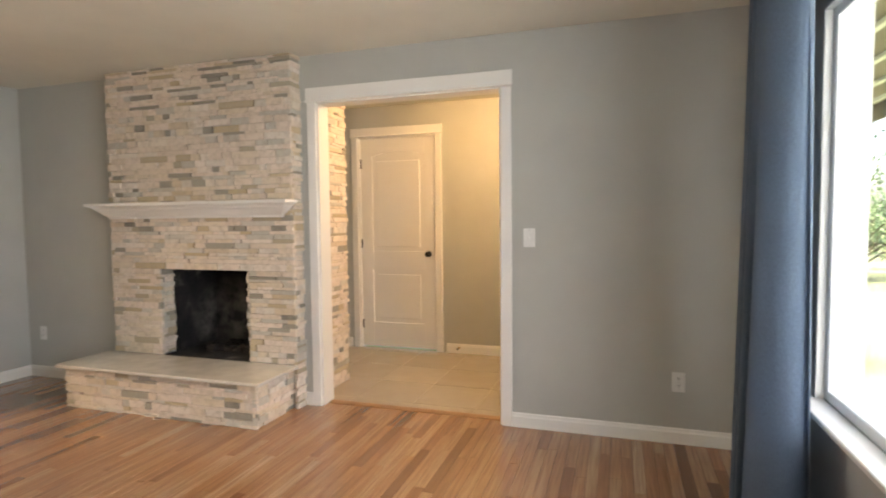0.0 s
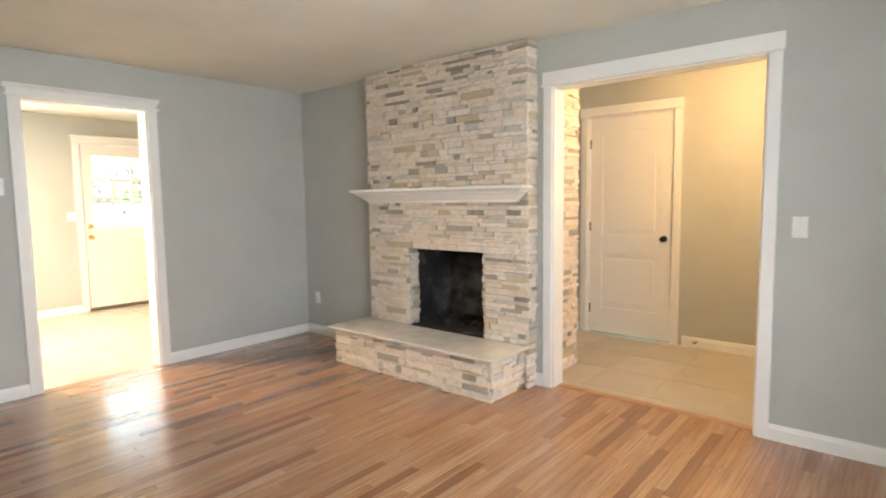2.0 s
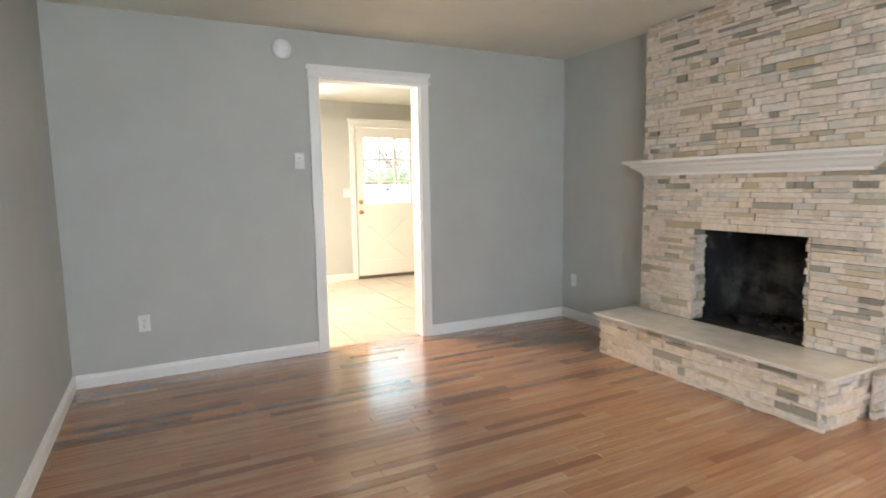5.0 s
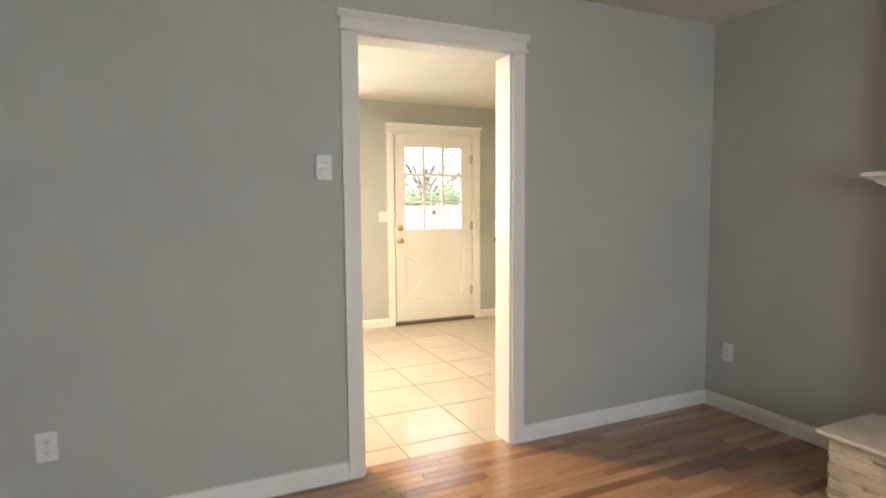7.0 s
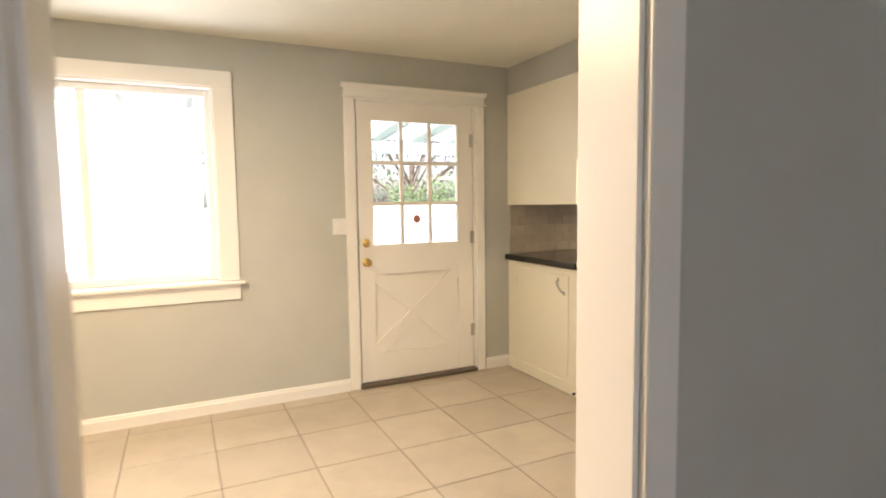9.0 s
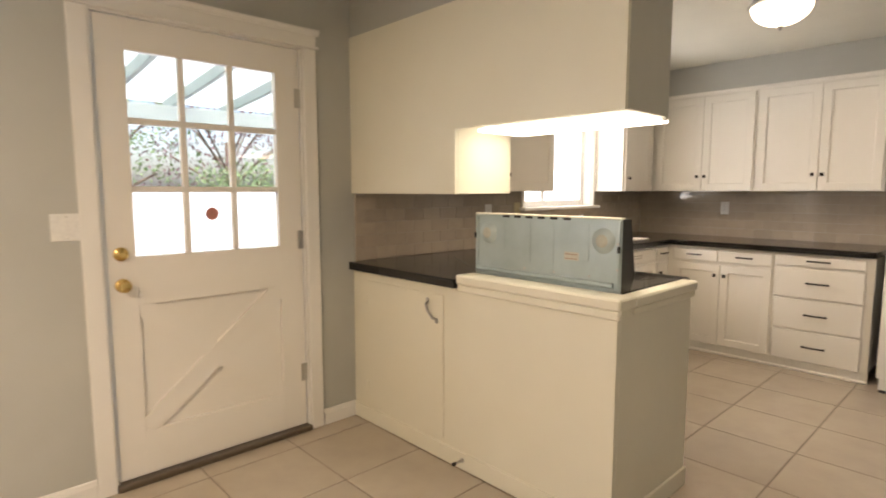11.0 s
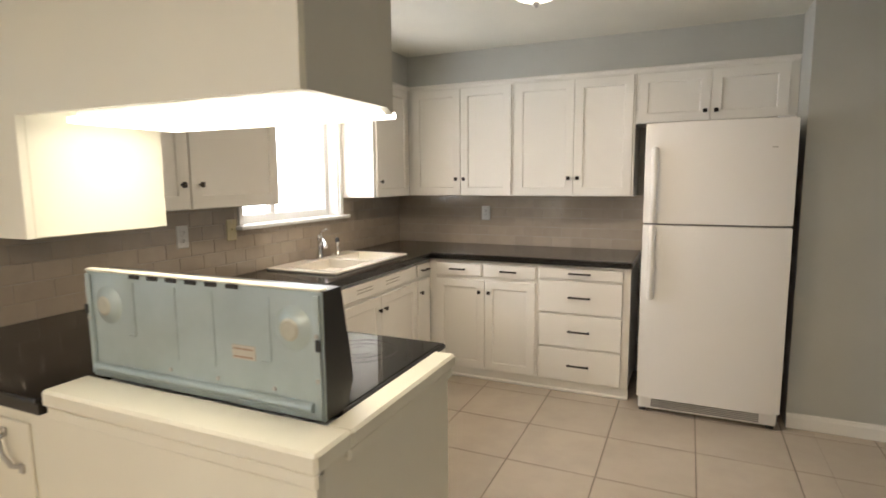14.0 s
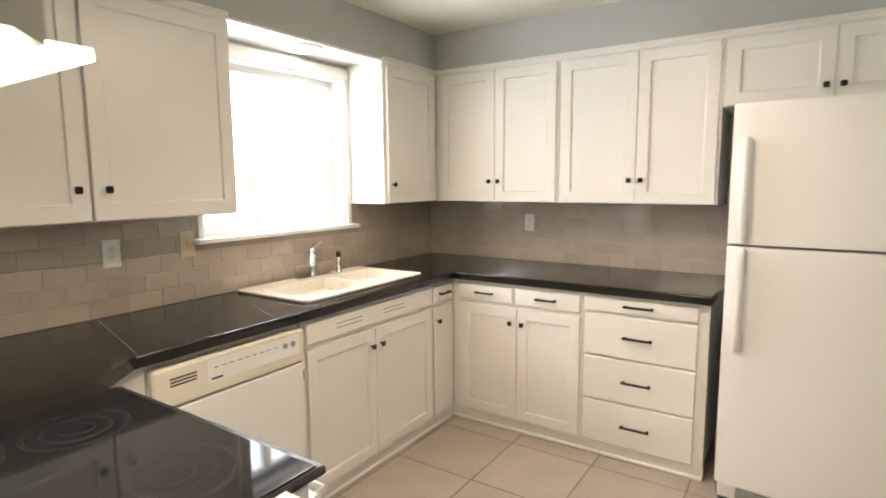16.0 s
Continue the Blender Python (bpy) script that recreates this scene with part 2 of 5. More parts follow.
# emission stands in for lamplight falling on the hood underside
UNDERGLOW = glowing("glowing_hood_underside", (1.0, 0.90, 0.68), 2.4)
GLASS = clear("window_glass")
VINYL = painted("white_vinyl", (0.82, 0.83, 0.83), 0.35, 300, 0.02, 0.02)
RUST = plain("rusty_sticker", (0.55, 0.22, 0.17), 0.6)
TAG = plain("yellowed_label", (0.58, 0.54, 0.46), 0.6)
LABELINK = plain("faded_brown_label_print", (0.36, 0.24, 0.17), 0.6)
LAWN = painted("dry_lawn", (0.27, 0.30, 0.14), 0.9, 30, 0.3, 0.6, 0, 0.7)
PAVE = painted("pale_patio_concrete", (0.50, 0.49, 0.46), 0.85, 40, 0.08, 0.4)
TIMBER = painted("weathered_porch_timber", (0.20, 0.17, 0.14), 0.8, 40, 0.15, 0.4)
WHITEWOOD = painted("white_porch_board", (0.78, 0.79, 0.78), 0.6, 60, 0.05, 0.2)
LEAF = leafy("leaves", (0.08, 0.14, 0.06), (0.17, 0.25, 0.10))
PLUM = leafy("plum_leaves", (0.09, 0.05, 0.06), (0.17, 0.10, 0.10))
def sheeting(name):
    """Ribbed translucent roof sheet."""
    m, n, l, p = nodes(name)
    t = n.new("ShaderNodeBsdfTranslucent")
    t.inputs["Color"].default_value = (0.80, 0.88, 0.86, 1)
    mx = n.new("ShaderNodeMixShader")
    mx.inputs[0].default_value = 0.75
    p.inputs["Base Color"].default_value = (0.7, 0.74, 0.72, 1)
    p.inputs["Roughness"].default_value = 0.4
    l.new(p.outputs[0], mx.inputs[1])
    l.new(t.outputs[0], mx.inputs[2])
    l.new(mx.outputs[0], n["Material Output"].inputs["Surface"])
    return m


SHEET = sheeting("translucent_roof_sheet")
BARK = painted("bark", (0.12, 0.085, 0.06), 0.9, 30, 0.25, 0.8)

# ---- mesh helpers ----
ORIGIN = {}


def thing(name, x, y, z, label, category, group="", kind=""):
    ob = new(name)
    ob.empty_display_size = 0.1
    ob.location = (x, y, z)
    ORIGIN[ob] = Vector((x, y, z))
    return tagged(ob, label, category, group, kind)


def part(name, bm, material, parent=None, label="", smooth=False):
    bmesh.ops.recalc_face_normals(bm, faces=bm.faces)
    o = ORIGIN.get(parent, Vector())
    if parent:
        bmesh.ops.translate(bm, verts=bm.verts, vec=-o)
    me = bpy.data.meshes.new(name)
    bm.to_mesh(me)
    bm.free()
    if smooth:
        me.polygons.foreach_set("use_smooth", [True] * len(me.polygons))
        me.set_sharp_from_angle(angle=radians(40))
    me.materials.append(material)
    ob = new(name, me)
    if parent:
        ob.parent = parent
        ORIGIN[ob] = o
    if label:
        ob["label"] = label
    return ob


def cbox(bm, x0, x1, y0, y1, z0, z1, b=0.003):
    """A box with chamfered edges."""
    lo, hi = (min(x0, x1), min(y0, y1), min(z0, z1)), (max(x0, x1), max(y0, y1), max(z0, z1))
    b = min(b, *(0.45 * (hi[i] - lo[i]) for i in range(3)))
    if b <= 0:
        return
    v = {}
    for s in range(8):
        sg = (s & 1, s >> 1 & 1, s >> 2 & 1)
        for a in range(3):
            co = [(hi[i] if sg[i] else lo[i]) + (0 if i == a else (-b if sg[i] else b)) for i in range(3)]
            v[sg, a] = bm.verts.new(co)
    for a in range(3):
        c, d = (a + 1) % 3, (a + 2) % 3
        for e in (0, 1):
            def g(p, q):
                r = [0, 0, 0]
                r[a], r[c], r[d] = e, p, q
                return tuple(r)
            bm.faces.new([v[g(0, 0), a], v[g(1, 0), a], v[g(1, 1), a], v[g(0, 1), a]])
            for f in (0, 1):
                # the edge along d between faces a=e and c=f
                k0, k1 = g(f, 0), g(f, 1)
                bm.faces.new([v[k0, a], v[k1, a], v[k1, c], v[k0, c]])
    for s in range(8):
        sg = (s & 1, s >> 1 & 1, s >> 2 & 1)
        bm.faces.new([v[sg, 0], v[sg, 1], v[sg, 2]])


def box(*a, b=0.003):
    bm = bmesh.new()
    cbox(bm, *a, b=b)
    return bm


def facing(face, u0, u1, z0, z1, d0, d1):
    """Extents on a wall plane: u along it, d out of it."""
    side, at = face
    if side == "y-":
        return u0, u1, at - d1, at - d0, z0, z1
    if side == "y+":
        return u0, u1, at + d0, at + d1, z0, z1
    if side == "x+":
        return at + d0, at + d1, u0, u1, z0, z1
    return at - d1, at - d0, u0, u1, z0, z1


def fbox(bm, face, u0, u1, z0, z1, d0, d1, b=0.003):
    cbox(bm, *facing(face, u0, u1, z0, z1, d0, d1), b=b)


def fpoint(face, u, z, d):
    side, at = face
    return {"y-": (u, at - d, z), "y+": (u, at + d, z), "x+": (at + d, u, z), "x-": (at - d, u, z)}[side]


def lathe(bm, profile, m, steps=24):
    """Profile of (radius, height) turned round local z."""
    rings = []
    for r, h in profile:
        rings.append([bm.verts.new(m @ Vector((r * math.cos(2 * math.pi * i / steps), r * math.sin(2 * math.pi * i / steps), h))) for i in range(steps)])
    for a, b in zip(rings, rings[1:]):
        for i in range(steps):
            j = (i + 1) % steps
            bm.faces.new([a[i], a[j], b[j], b[i]])
    for ring in (rings[0], rings[-1]):
        bm.faces.new(ring)


OUT = {"y-": pose(0, 0, 0, 90, 0, 0), "y+": pose(0, 0, 0, -90, 0, 0), "x+": pose(0, 0, 0, 0, 90, 0), "x-": pose(0, 0, 0, 0, -90, 0)}


def turned(face, u, z, d, profile, steps=20):
    """A turned piece that stands out of a wall plane."""
    bm = bmesh.new()
    lathe(bm, profile, Matrix.Translation(fpoint(face, u, z, d)) @ OUT[face[0]], steps)
    return bm


def tube(bm, pts, r, steps=10):
    """A round bar along points, its section carried along without twist."""
    pts = [Vector(p) for p in pts]
    rings, side = [], None
    for i, p in enumerate(pts):
        way = (pts[min(i + 1, len(pts) - 1)] - pts[max(i - 1, 0)]).normalized()
        if side is None:
            side = way.orthogonal()
        side = (side - way * side.dot(way)).normalized()
        up = way.cross(side)
        rings.append([bm.verts.new(p + r * (math.cos(2 * math.pi * k / steps) * side + math.sin(2 * math.pi * k / steps) * up)) for k in range(steps)])
    for a, b in zip(rings, rings[1:]):
        for k in range(steps):
            j = (k + 1) % steps
            bm.faces.new([a[k], a[j], b[j], b[k]])
    bm.faces.new(rings[0]), bm.faces.new(rings[-1])


def prism(bm, outline, z0, z1):
    lo = [bm.verts.new((x, y, z0)) for x, y in outline]
    hi = [bm.verts.new((x, y, z1)) for x, y in outline]
    bm.faces.new(lo), bm.faces.new(hi)
    for i in range(len(lo)):
        j = (i + 1) % len(lo)
        bm.faces.new([lo[i], lo[j], hi[j], hi[i]])


def moulding(bm, face, u0, u1, profile):
    """A profile of (out, z) run along a wall from u0 to u1, with square ends."""
    a = [bm.verts.new(fpoint(face, u0, z, d)) for d, z in profile]
    b = [bm.verts.new(fpoint(face, u1, z, d)) for d, z in profile]
    for i in range(len(a)):
        j = (i + 1) % len(a)
        bm.faces.new([a[i], a[j], b[j], b[i]])
    bm.faces.new(a), bm.faces.new(b)


def setting(name, bm, material, label, category="wall"):
    return tagged(part(name, bm, material), label, category, kind="structure")


# ---- the shell ----
H = 2.44
WX, FY, RX, SY = -4.70, 3.77, 0.85, -0.265   # living room: west, fireplace, east and south faces
KX, KY, EX = -7.86, 7.53, -4.91              # kitchen: west, north and east faces
HY = 5.50                                    # hall back face


def wall_with_holes(name, axis, a, b, u0, u1, holes, label, z1=H):
    """A wall between planes a and b, from u0 to u1, with openings (u, u, z, z)."""
    bm = bmesh.new()
    def put(p, q, r, s):
        if q - p > 1e-4 and s - r > 1e-4:
            ext = (a, b, p, q, r, s) if axis == "x" else (p, q, a, b, r, s)
            cbox(bm, *ext, b=0.0005)
    cur = u0
    for p, q, r, s in sorted(holes):
        put(cur, p, -0.05, z1)
        put(p, q, -0.05, r)
        put(p, q, s, z1)
        cur = q
    put(cur, u1, -0.05, z1)
    return setting(name, bm, WALL, label)


wall_with_holes("wall_living_west", "x", WX - 0.15, WX, SY - 0.14, FY, [(1.428, 2.268, -0.06, 2.112)], "sage grey painted wall with a cased doorway to the dining room")
wall_with_holes("wall_fireplace", "y", FY, FY + 0.14, WX - 0.15, RX + 0.16, [(-1.848, -0.558, -0.06, 2.122), (-3.17, -2.345, 0.30, 0.96)], "sage grey painted wall behind the stone chimney and hall opening")
wall_with_holes("wall_living_east", "x", RX, RX + 0.16, SY - 0.14, FY, [(0.30, 2.77, 0.62, 2.06)], "sage grey painted wall round a large picture window")
wall_with_holes("wall_south", "y", SY - 0.14, SY, KX, RX, [], "plain sage grey painted wall")
wall_with_holes("wall_kitchen_west", "x", KX - 0.16, KX, SY - 0.14, KY + 0.14, [(0.35, 1.80, 0.875, 2.12), (2.725, 3.71, -0.06, 2.12), (5.62, 6.60, 1.225, 2.10)], "sage grey painted outer wall with the back door and windows")
wall_with_holes("wall_kitchen_north", "y", KY, KY + 0.14, KX, EX, [], "sage grey painted wall behind the refrigerator")
wall_with_holes("wall_fridge_return", "y", 6.87, KY + 0.14, EX, -3.60, [], "sage grey painted wall beside the refrigerator")
wall_with_holes("wall_kitchen_east", "x", -3.75, -3.60, FY + 0.14, 6.87, [], "sage grey painted kitchen wall")
wall_with_holes("wall_hall_back", "y", HY, HY + 0.12, -3.6, 0.6, [(-2.40, -1.56, -0.06, 2.14)], "sage grey painted hall wall round a white door")
wall_with_holes("wall_hall_east", "x", 0.46, 0.6, FY + 0.14, HY, [], "plain sage grey painted hall wall")
wall_with_holes("wall_hall_west", "x", -3.6, -3.46, 4.44, HY, [], "plain sage grey painted hall wall")

setting("ceiling", box(KX - 0.16, RX + 0.16, SY - 0.14, KY + 0.14, H, H + 0.12, b=0.001), CEIL, "off-white painted ceiling with a light texture", "ceiling")
FLOOR = setting("floor_living", box(WX - 0.075, RX, SY, FY + 0.07, -0.06, -0.006, b=0.001), SUBFLOOR, "worn oak strip floor in warm mixed browns", "floor")
bm = bmesh.new()
cbox(bm, KX, WX - 0.0755, SY, KY, -0.06, -0.0035, b=0.001)
cbox(bm, WX - 0.0754, -3.6, FY + 0.0705, 7.0, -0.06, -0.0035, b=0.001)
KFLOOR = setting("floor_kitchen", bm, GROUT, "beige square ceramic tile floor with grey-brown grout", "floor")
HFLOOR = setting("floor_hall", box(-3.46, 0.46, FY + 0.0705, HY, -0.06, -0.0035, b=0.001), HALLGROUT, "beige square ceramic tile floor of the hall", "floor")

BASE = [(0, 0), (0.017, 0), (0.017, 0.066), (0.013, 0.073), (0.010, 0.086), (0, 0.090)]


def baseboard(face, u0, u1):
    bm = bmesh.new()
    moulding(bm, face, u0, u1, BASE)
    return setting("baseboard", bm, TRIM, "white painted moulded baseboard along the wall", "baseboard")


for f, u0, u1 in ((("x+", WX), SY + 0.017, 1.354), (("x+", WX), 2.342, FY - 0.017), (("y-", FY), WX, -3.60), (("y-", FY), -1.976, -1.914), (("y-", FY), -0.492, RX), (("y+", SY), WX, RX), (("x-", RX), SY + 0.017, FY - 0.017),
                  (("x+", KX), SY, 2.648), (("x+", KX), 3.790, 4.008), (("y-", 6.87), EX, -3.75), (("x-", -3.75), 3.92, 6.85), (("y-", HY), -3.46, -2.492), (("y-", HY), -1.468, 0.46), (("x-", 0.46), 3.92, HY - 0.017), (("x-", WX - 0.15), SY, 1.350), (("x-", WX - 0.15), 2.346, 3.3)):
    baseboard(f, u0, u1)


def cased(name, face, u0, u1, top, w, cap, label, crown=True):
    """Casing round an opening: two legs and a head board with a bead, some with a crown, each a part."""
    t = thing(name, *fpoint(face, (u0 + u1) / 2, 0, 0), label, "door casing", kind="structure")
    for a, b in ((u0 - w, u0), (u1, u1 + w)):
        bm = bmesh.new()
        fbox(bm, face, a, b, 0, top, -0.002, 0.019, 0.003)
        part("leg", bm, TRIM, t)
    bm = bmesh.new()
    over = 0.0 if crown else 0.008
    fbox(bm, face, u0 - w - over, u1 + w + over, top + 0.0005, top + cap, -0.002, 0.021, 0.002)
    part("head_board", bm, TRIM, t)
    if crown:
        bm = bmesh.new()
        moulding(bm, face, u0 - w - 0.016, u1 + w + 0.016, [(-0.001, top + cap + 0.0005), (0.024, top + cap + 0.0005), (0.028, top + cap + 0.010), (0.040, top + cap + 0.022), (0.040, top + cap + 0.030), (-0.001, top + cap + 0.030)])
        part("cap_moulding", bm, TRIM, t)
    bm = bmesh.new()
    moulding(bm, face, u0 - w - 0.012, u1 + w + 0.012, [(0.0212, top + 0.001), (0.031, top + 0.003), (0.031, top + 0.013), (0.0212, top + 0.016)])
    part("bead", bm, TRIM, t)
    return t


cased("casing_kitchen_doorway", ("x+", WX), 1.428, 2.268, 2.108, 0.074, 0.058, "white painted casing round the dining room doorway")
cased("casing_kitchen_doorway", ("x-", WX - 0.15), 1.428, 2.268, 2.108, 0.078, 0.070, "white painted casing on the dining side of the doorway")
cased("casing_hall_opening", ("y-", FY), -1.848, -0.558, 2.118, 0.066, 0.098, "white painted casing round the wide hall opening", crown=False)
cased("casing_hall_door", ("y-", HY), -2.40, -1.572, 2.14, 0.068, 0.09, "white painted casing round the hall door", crown=False)
cased("casing_back_door", ("x+", KX), 2.725, 3.71, 2.115, 0.075, 0.07, "white painted casing round the glazed back door")


def jamb(name, face, u0, u1, top, depth, label):
    t = thing(name, *fpoint(face, (u0 + u1) / 2, 0, -depth / 2), label, "door jamb", kind="structure")
    for a, b, z0, z1 in ((u0 - 0.002, u0 + 0.012, 0, top - 0.0125), (u1 - 0.012, u1 + 0.002, 0, top - 0.0125), (u0, u1, top - 0.012, top + 0.002)):
        bm = bmesh.new()
        fbox(bm, face, a, b, z0, z1, -depth + 0.001, -0.001, 0.001)
        part("jamb_board", bm, TRIM, t)


jamb("jamb_kitchen_doorway", ("x+", WX), 1.428, 2.268, 2.112, 0.15, "white painted boards lining the dining room doorway")
jamb("jamb_hall_opening", ("y-", FY), -1.848, -0.558, 2.122, 0.14, "white painted boards lining the hall opening")

bm = bmesh.new()
moulding(bm, ("y-", FY + 0.118), -1.834, -0.572, [(0, -0.0005), (0.058, 0.0005), (0.054, 0.006), (0.008, 0.010), (0, 0.008)])
setting("threshold_hall", bm, OAKBAR, "oak reducer strip between oak floor and hall tile", "threshold")

# ---- living room things ----


def stone_course(z0, z1, u0, u1, rng, hole=None):
    """Courses of uneven strips: (u0, u1, z0, z1, out)."""
    z = z0
    while z < z1 - 0.008:
        h = min(rng.choice((0.020, 0.024, 0.028, 0.033, 0.038, 0.048)), z1 - z)
        if z1 - z - h < 0.012:
            h = z1 - z
        u = u0
        while u < u1 - 0.01:
            w = min(rng.choice((0.05, 0.07, 0.09, 0.12, 0.15, 0.20, 0.26)) * rng.uniform(0.85, 1.15), u1 - u)
            if u1 - u - w < 0.05:
                w = u1 - u
            if hole and z + h > hole[2] + 0.004 and z < hole[3] - 0.004 and u + w > hole[0] and u < hole[1]:
                if u < hole[0] - 0.02:
                    yield u, hole[0], z, z + h, rng.uniform(0.004, 0.024)
                u = hole[1]
                continue
            yield u, u + w, z, z + h, rng.uniform(0.004, 0.024)
            u += w
        z += h


STONE_MESH = None


def stones(face, pieces, owner, single=True):
    """Ledger strips on a backing plane; single ones are parts on one shared mesh."""
    global STONE_MESH
    if STONE_MESH is None:
        bm = bmesh.new()
        cbox(bm, -0.5, 0.5, -0.5, 0.5, -0.5, 0.5, b=0.04)
        for v in bm.verts:
            v.co += Vector([random.uniform(-0.03, 0.03) for _ in range(3)])
        bmesh.ops.recalc_face_normals(bm, faces=bm.faces)
        STONE_MESH = bpy.data.meshes.new("stone")
        bm.to_mesh(STONE_MESH)
        bm.free()
        STONE_MESH.materials.append(STONE1)
    if single:
        for u0, u1, z0, z1, d in pieces:
            x0, x1, y0, y1, a, b = facing(face, u0 + 0.0006, u1 - 0.0006, z0 + 0.0006, z1 - 0.0006, -0.012, d)
            ob = new("stone", STONE_MESH)
            ob.parent = owner
            ob.location = Vector(((x0 + x1) / 2, (y0 + y1) / 2, (a + b) / 2)) - ORIGIN[owner]
            ob.scale = (x1 - x0, y1 - y0, b - a)
    else:
        bm = bmesh.new()
        for u0, u1, z0, z1, d in pieces:
            fbox(bm, face, u0 + 0.0006, u1 - 0.0006, z0 + 0.0006, z1 - 0.0006, -0.012, d, 0.003)
        for v in bm.verts:
            v.co += Vector([random.uniform(-0.0012, 0.0012) for _ in range(3)])
        tagged(part("stone_field", bm, STONEN, owner, "pale split ledger stone strips"), kind="stuff")


CX0, CX1, CY = -3.585, -1.985, 3.66
chimney = thing("fireplace_chimney", -2.785, 3.72, 0.31, "floor-to-ceiling fireplace of pale split ledger stone with a sooty firebox", "fireplace")
bm = bmesh.new()
for a in ((CX0, -3.16, CY, FY - 0.001, 0.3, H), (-2.355, CX1, CY, FY - 0.001, 0.3, H), (-3.16, -2.355, CY, FY - 0.001, 0.965, H), (-2.33, CX1, FY + 0.142, 4.41, 0, H), (CX0, -3.18, FY + 0.142, 4.41, 0, H)):
    part("backing", box(*a, b=0.001), MORTAR, chimney)
rng = random.Random(5)
front = list(stone_course(0.312, H - 0.002, CX0 - 0.012, CX1 + 0.012, rng, (-3.13, -2.345, 0.312, 0.957)))
low, high = front[:300], front[300:]
stones(("y-", CY), low, chimney)
stones(("y-", CY), high, chimney, False)
stones(("x+", CX1), list(stone_course(0.0, H - 0.002, CY - 0.008, FY - 0.001, rng)), chimney, False)
stones(("x-", CX0), list(stone_course(0.0, H - 0.002, CY - 0.008, FY - 0.001, rng)), chimney, False)
stones(("x+", CX1), list(stone_course(0.0, H - 0.002, FY + 0.145, 4.42, rng)), chimney, False)
stones(("x+", -3.16), list(stone_course(0.312, 0.957, CY + 0.0, FY + 0.03, rng)), chimney, False)
stones(("x-", -2.36), list(stone_course(0.312, 0.957, CY + 0.0, FY + 0.03, rng)), chimney, False)
bm = bmesh.new()
for a in ((-3.17, -3.14, 3.81, 4.28, 0.28, 0.99), (-2.37, -2.34, 3.81, 4.28, 0.28, 0.99), (-3.139, -2.371, 4.25, 4.28, 0.28, 0.964), (-3.139, -2.371, 3.80, 4.28, 0.965, 0.99), (-3.139, -2.371, 3.68, 4.249, 0.285, 0.306)):
    part("firebox_slab", box(*a, b=0.002), SOOT, chimney, "soot-blackened firebrick")
bm = bmesh.new()
for i in range(70):
    x, y = random.gauss(-2.66, 0.16), random.uniform(3.85, 4.2)
    s = random.uniform(0.012, 0.04)
    if -3.1 < x < -2.4:
        cbox(bm, x - s, x + s, y - s, y + s * 0.7, 0.30, 0.31 + s * random.uniform(0.5, 1.6) * (1 - abs(x + 2.66)), b=s * 0.35)
tagged(part("ash_bed", bm, ASH, chimney, "heap of black char and ash"), kind="stuff")

hearth = thing("raised_hearth", -2.81, 3.4, 0, "raised stone hearth with a polished pale slab on ledger stone", "hearth")
part("core", box(-3.605, -2.03, 3.262, FY - 0.001, 0, 0.288, b=0.001), MORTAR, hearth)
part("slab", box(-3.655, -1.955, 3.20, CY - 0.018, 0.289, 0.311, b=0.004), SLAB, hearth, "polished pale cream hearth slab")
stones(("y-", 3.262), list(stone_course(0, 0.288, -3.62, -2.012, rng)), hearth)
stones(("x+", -2.03), list(stone_course(0, 0.288, 3.25, FY - 0.02, rng)), hearth)

mantel = thing("mantel_shelf", -2.78, 3.6, 1.335, "white painted mantel shelf with a stepped crown profile", "mantel shelf")
prof = [(0.0, 1.335), (0.028, 1.335), (0.032, 1.352), (0.05, 1.364), (0.075, 1.388), (0.098, 1.402), (0.104, 1.416), (0.124, 1.422), (0.13, 1.428), (0.145, 1.431), (0.145, 1.450), (0.0, 1.450)]
bm = bmesh.new()
rings = []
for d, z in prof:
    e = d * 0.92
    rings.append([bm.verts.new(p) for p in ((-3.545 - e, CY - 0.02, z), (-3.545 - e, CY - 0.02 - d - 0.001, z), (-2.065 + e, CY - 0.02 - d - 0.001, z), (-2.065 + e, CY - 0.02, z))])
for a, b in zip(rings, rings[1:]):
    for i in range(3):
        bm.faces.new([a[i], a[i + 1], b[i + 1], b[i]])
bm.faces.new([r[0] for r in rings]), bm.faces.new([r[3] for r in rings])
part("shelf", bm, TRIM, mantel)

# small wall fittings


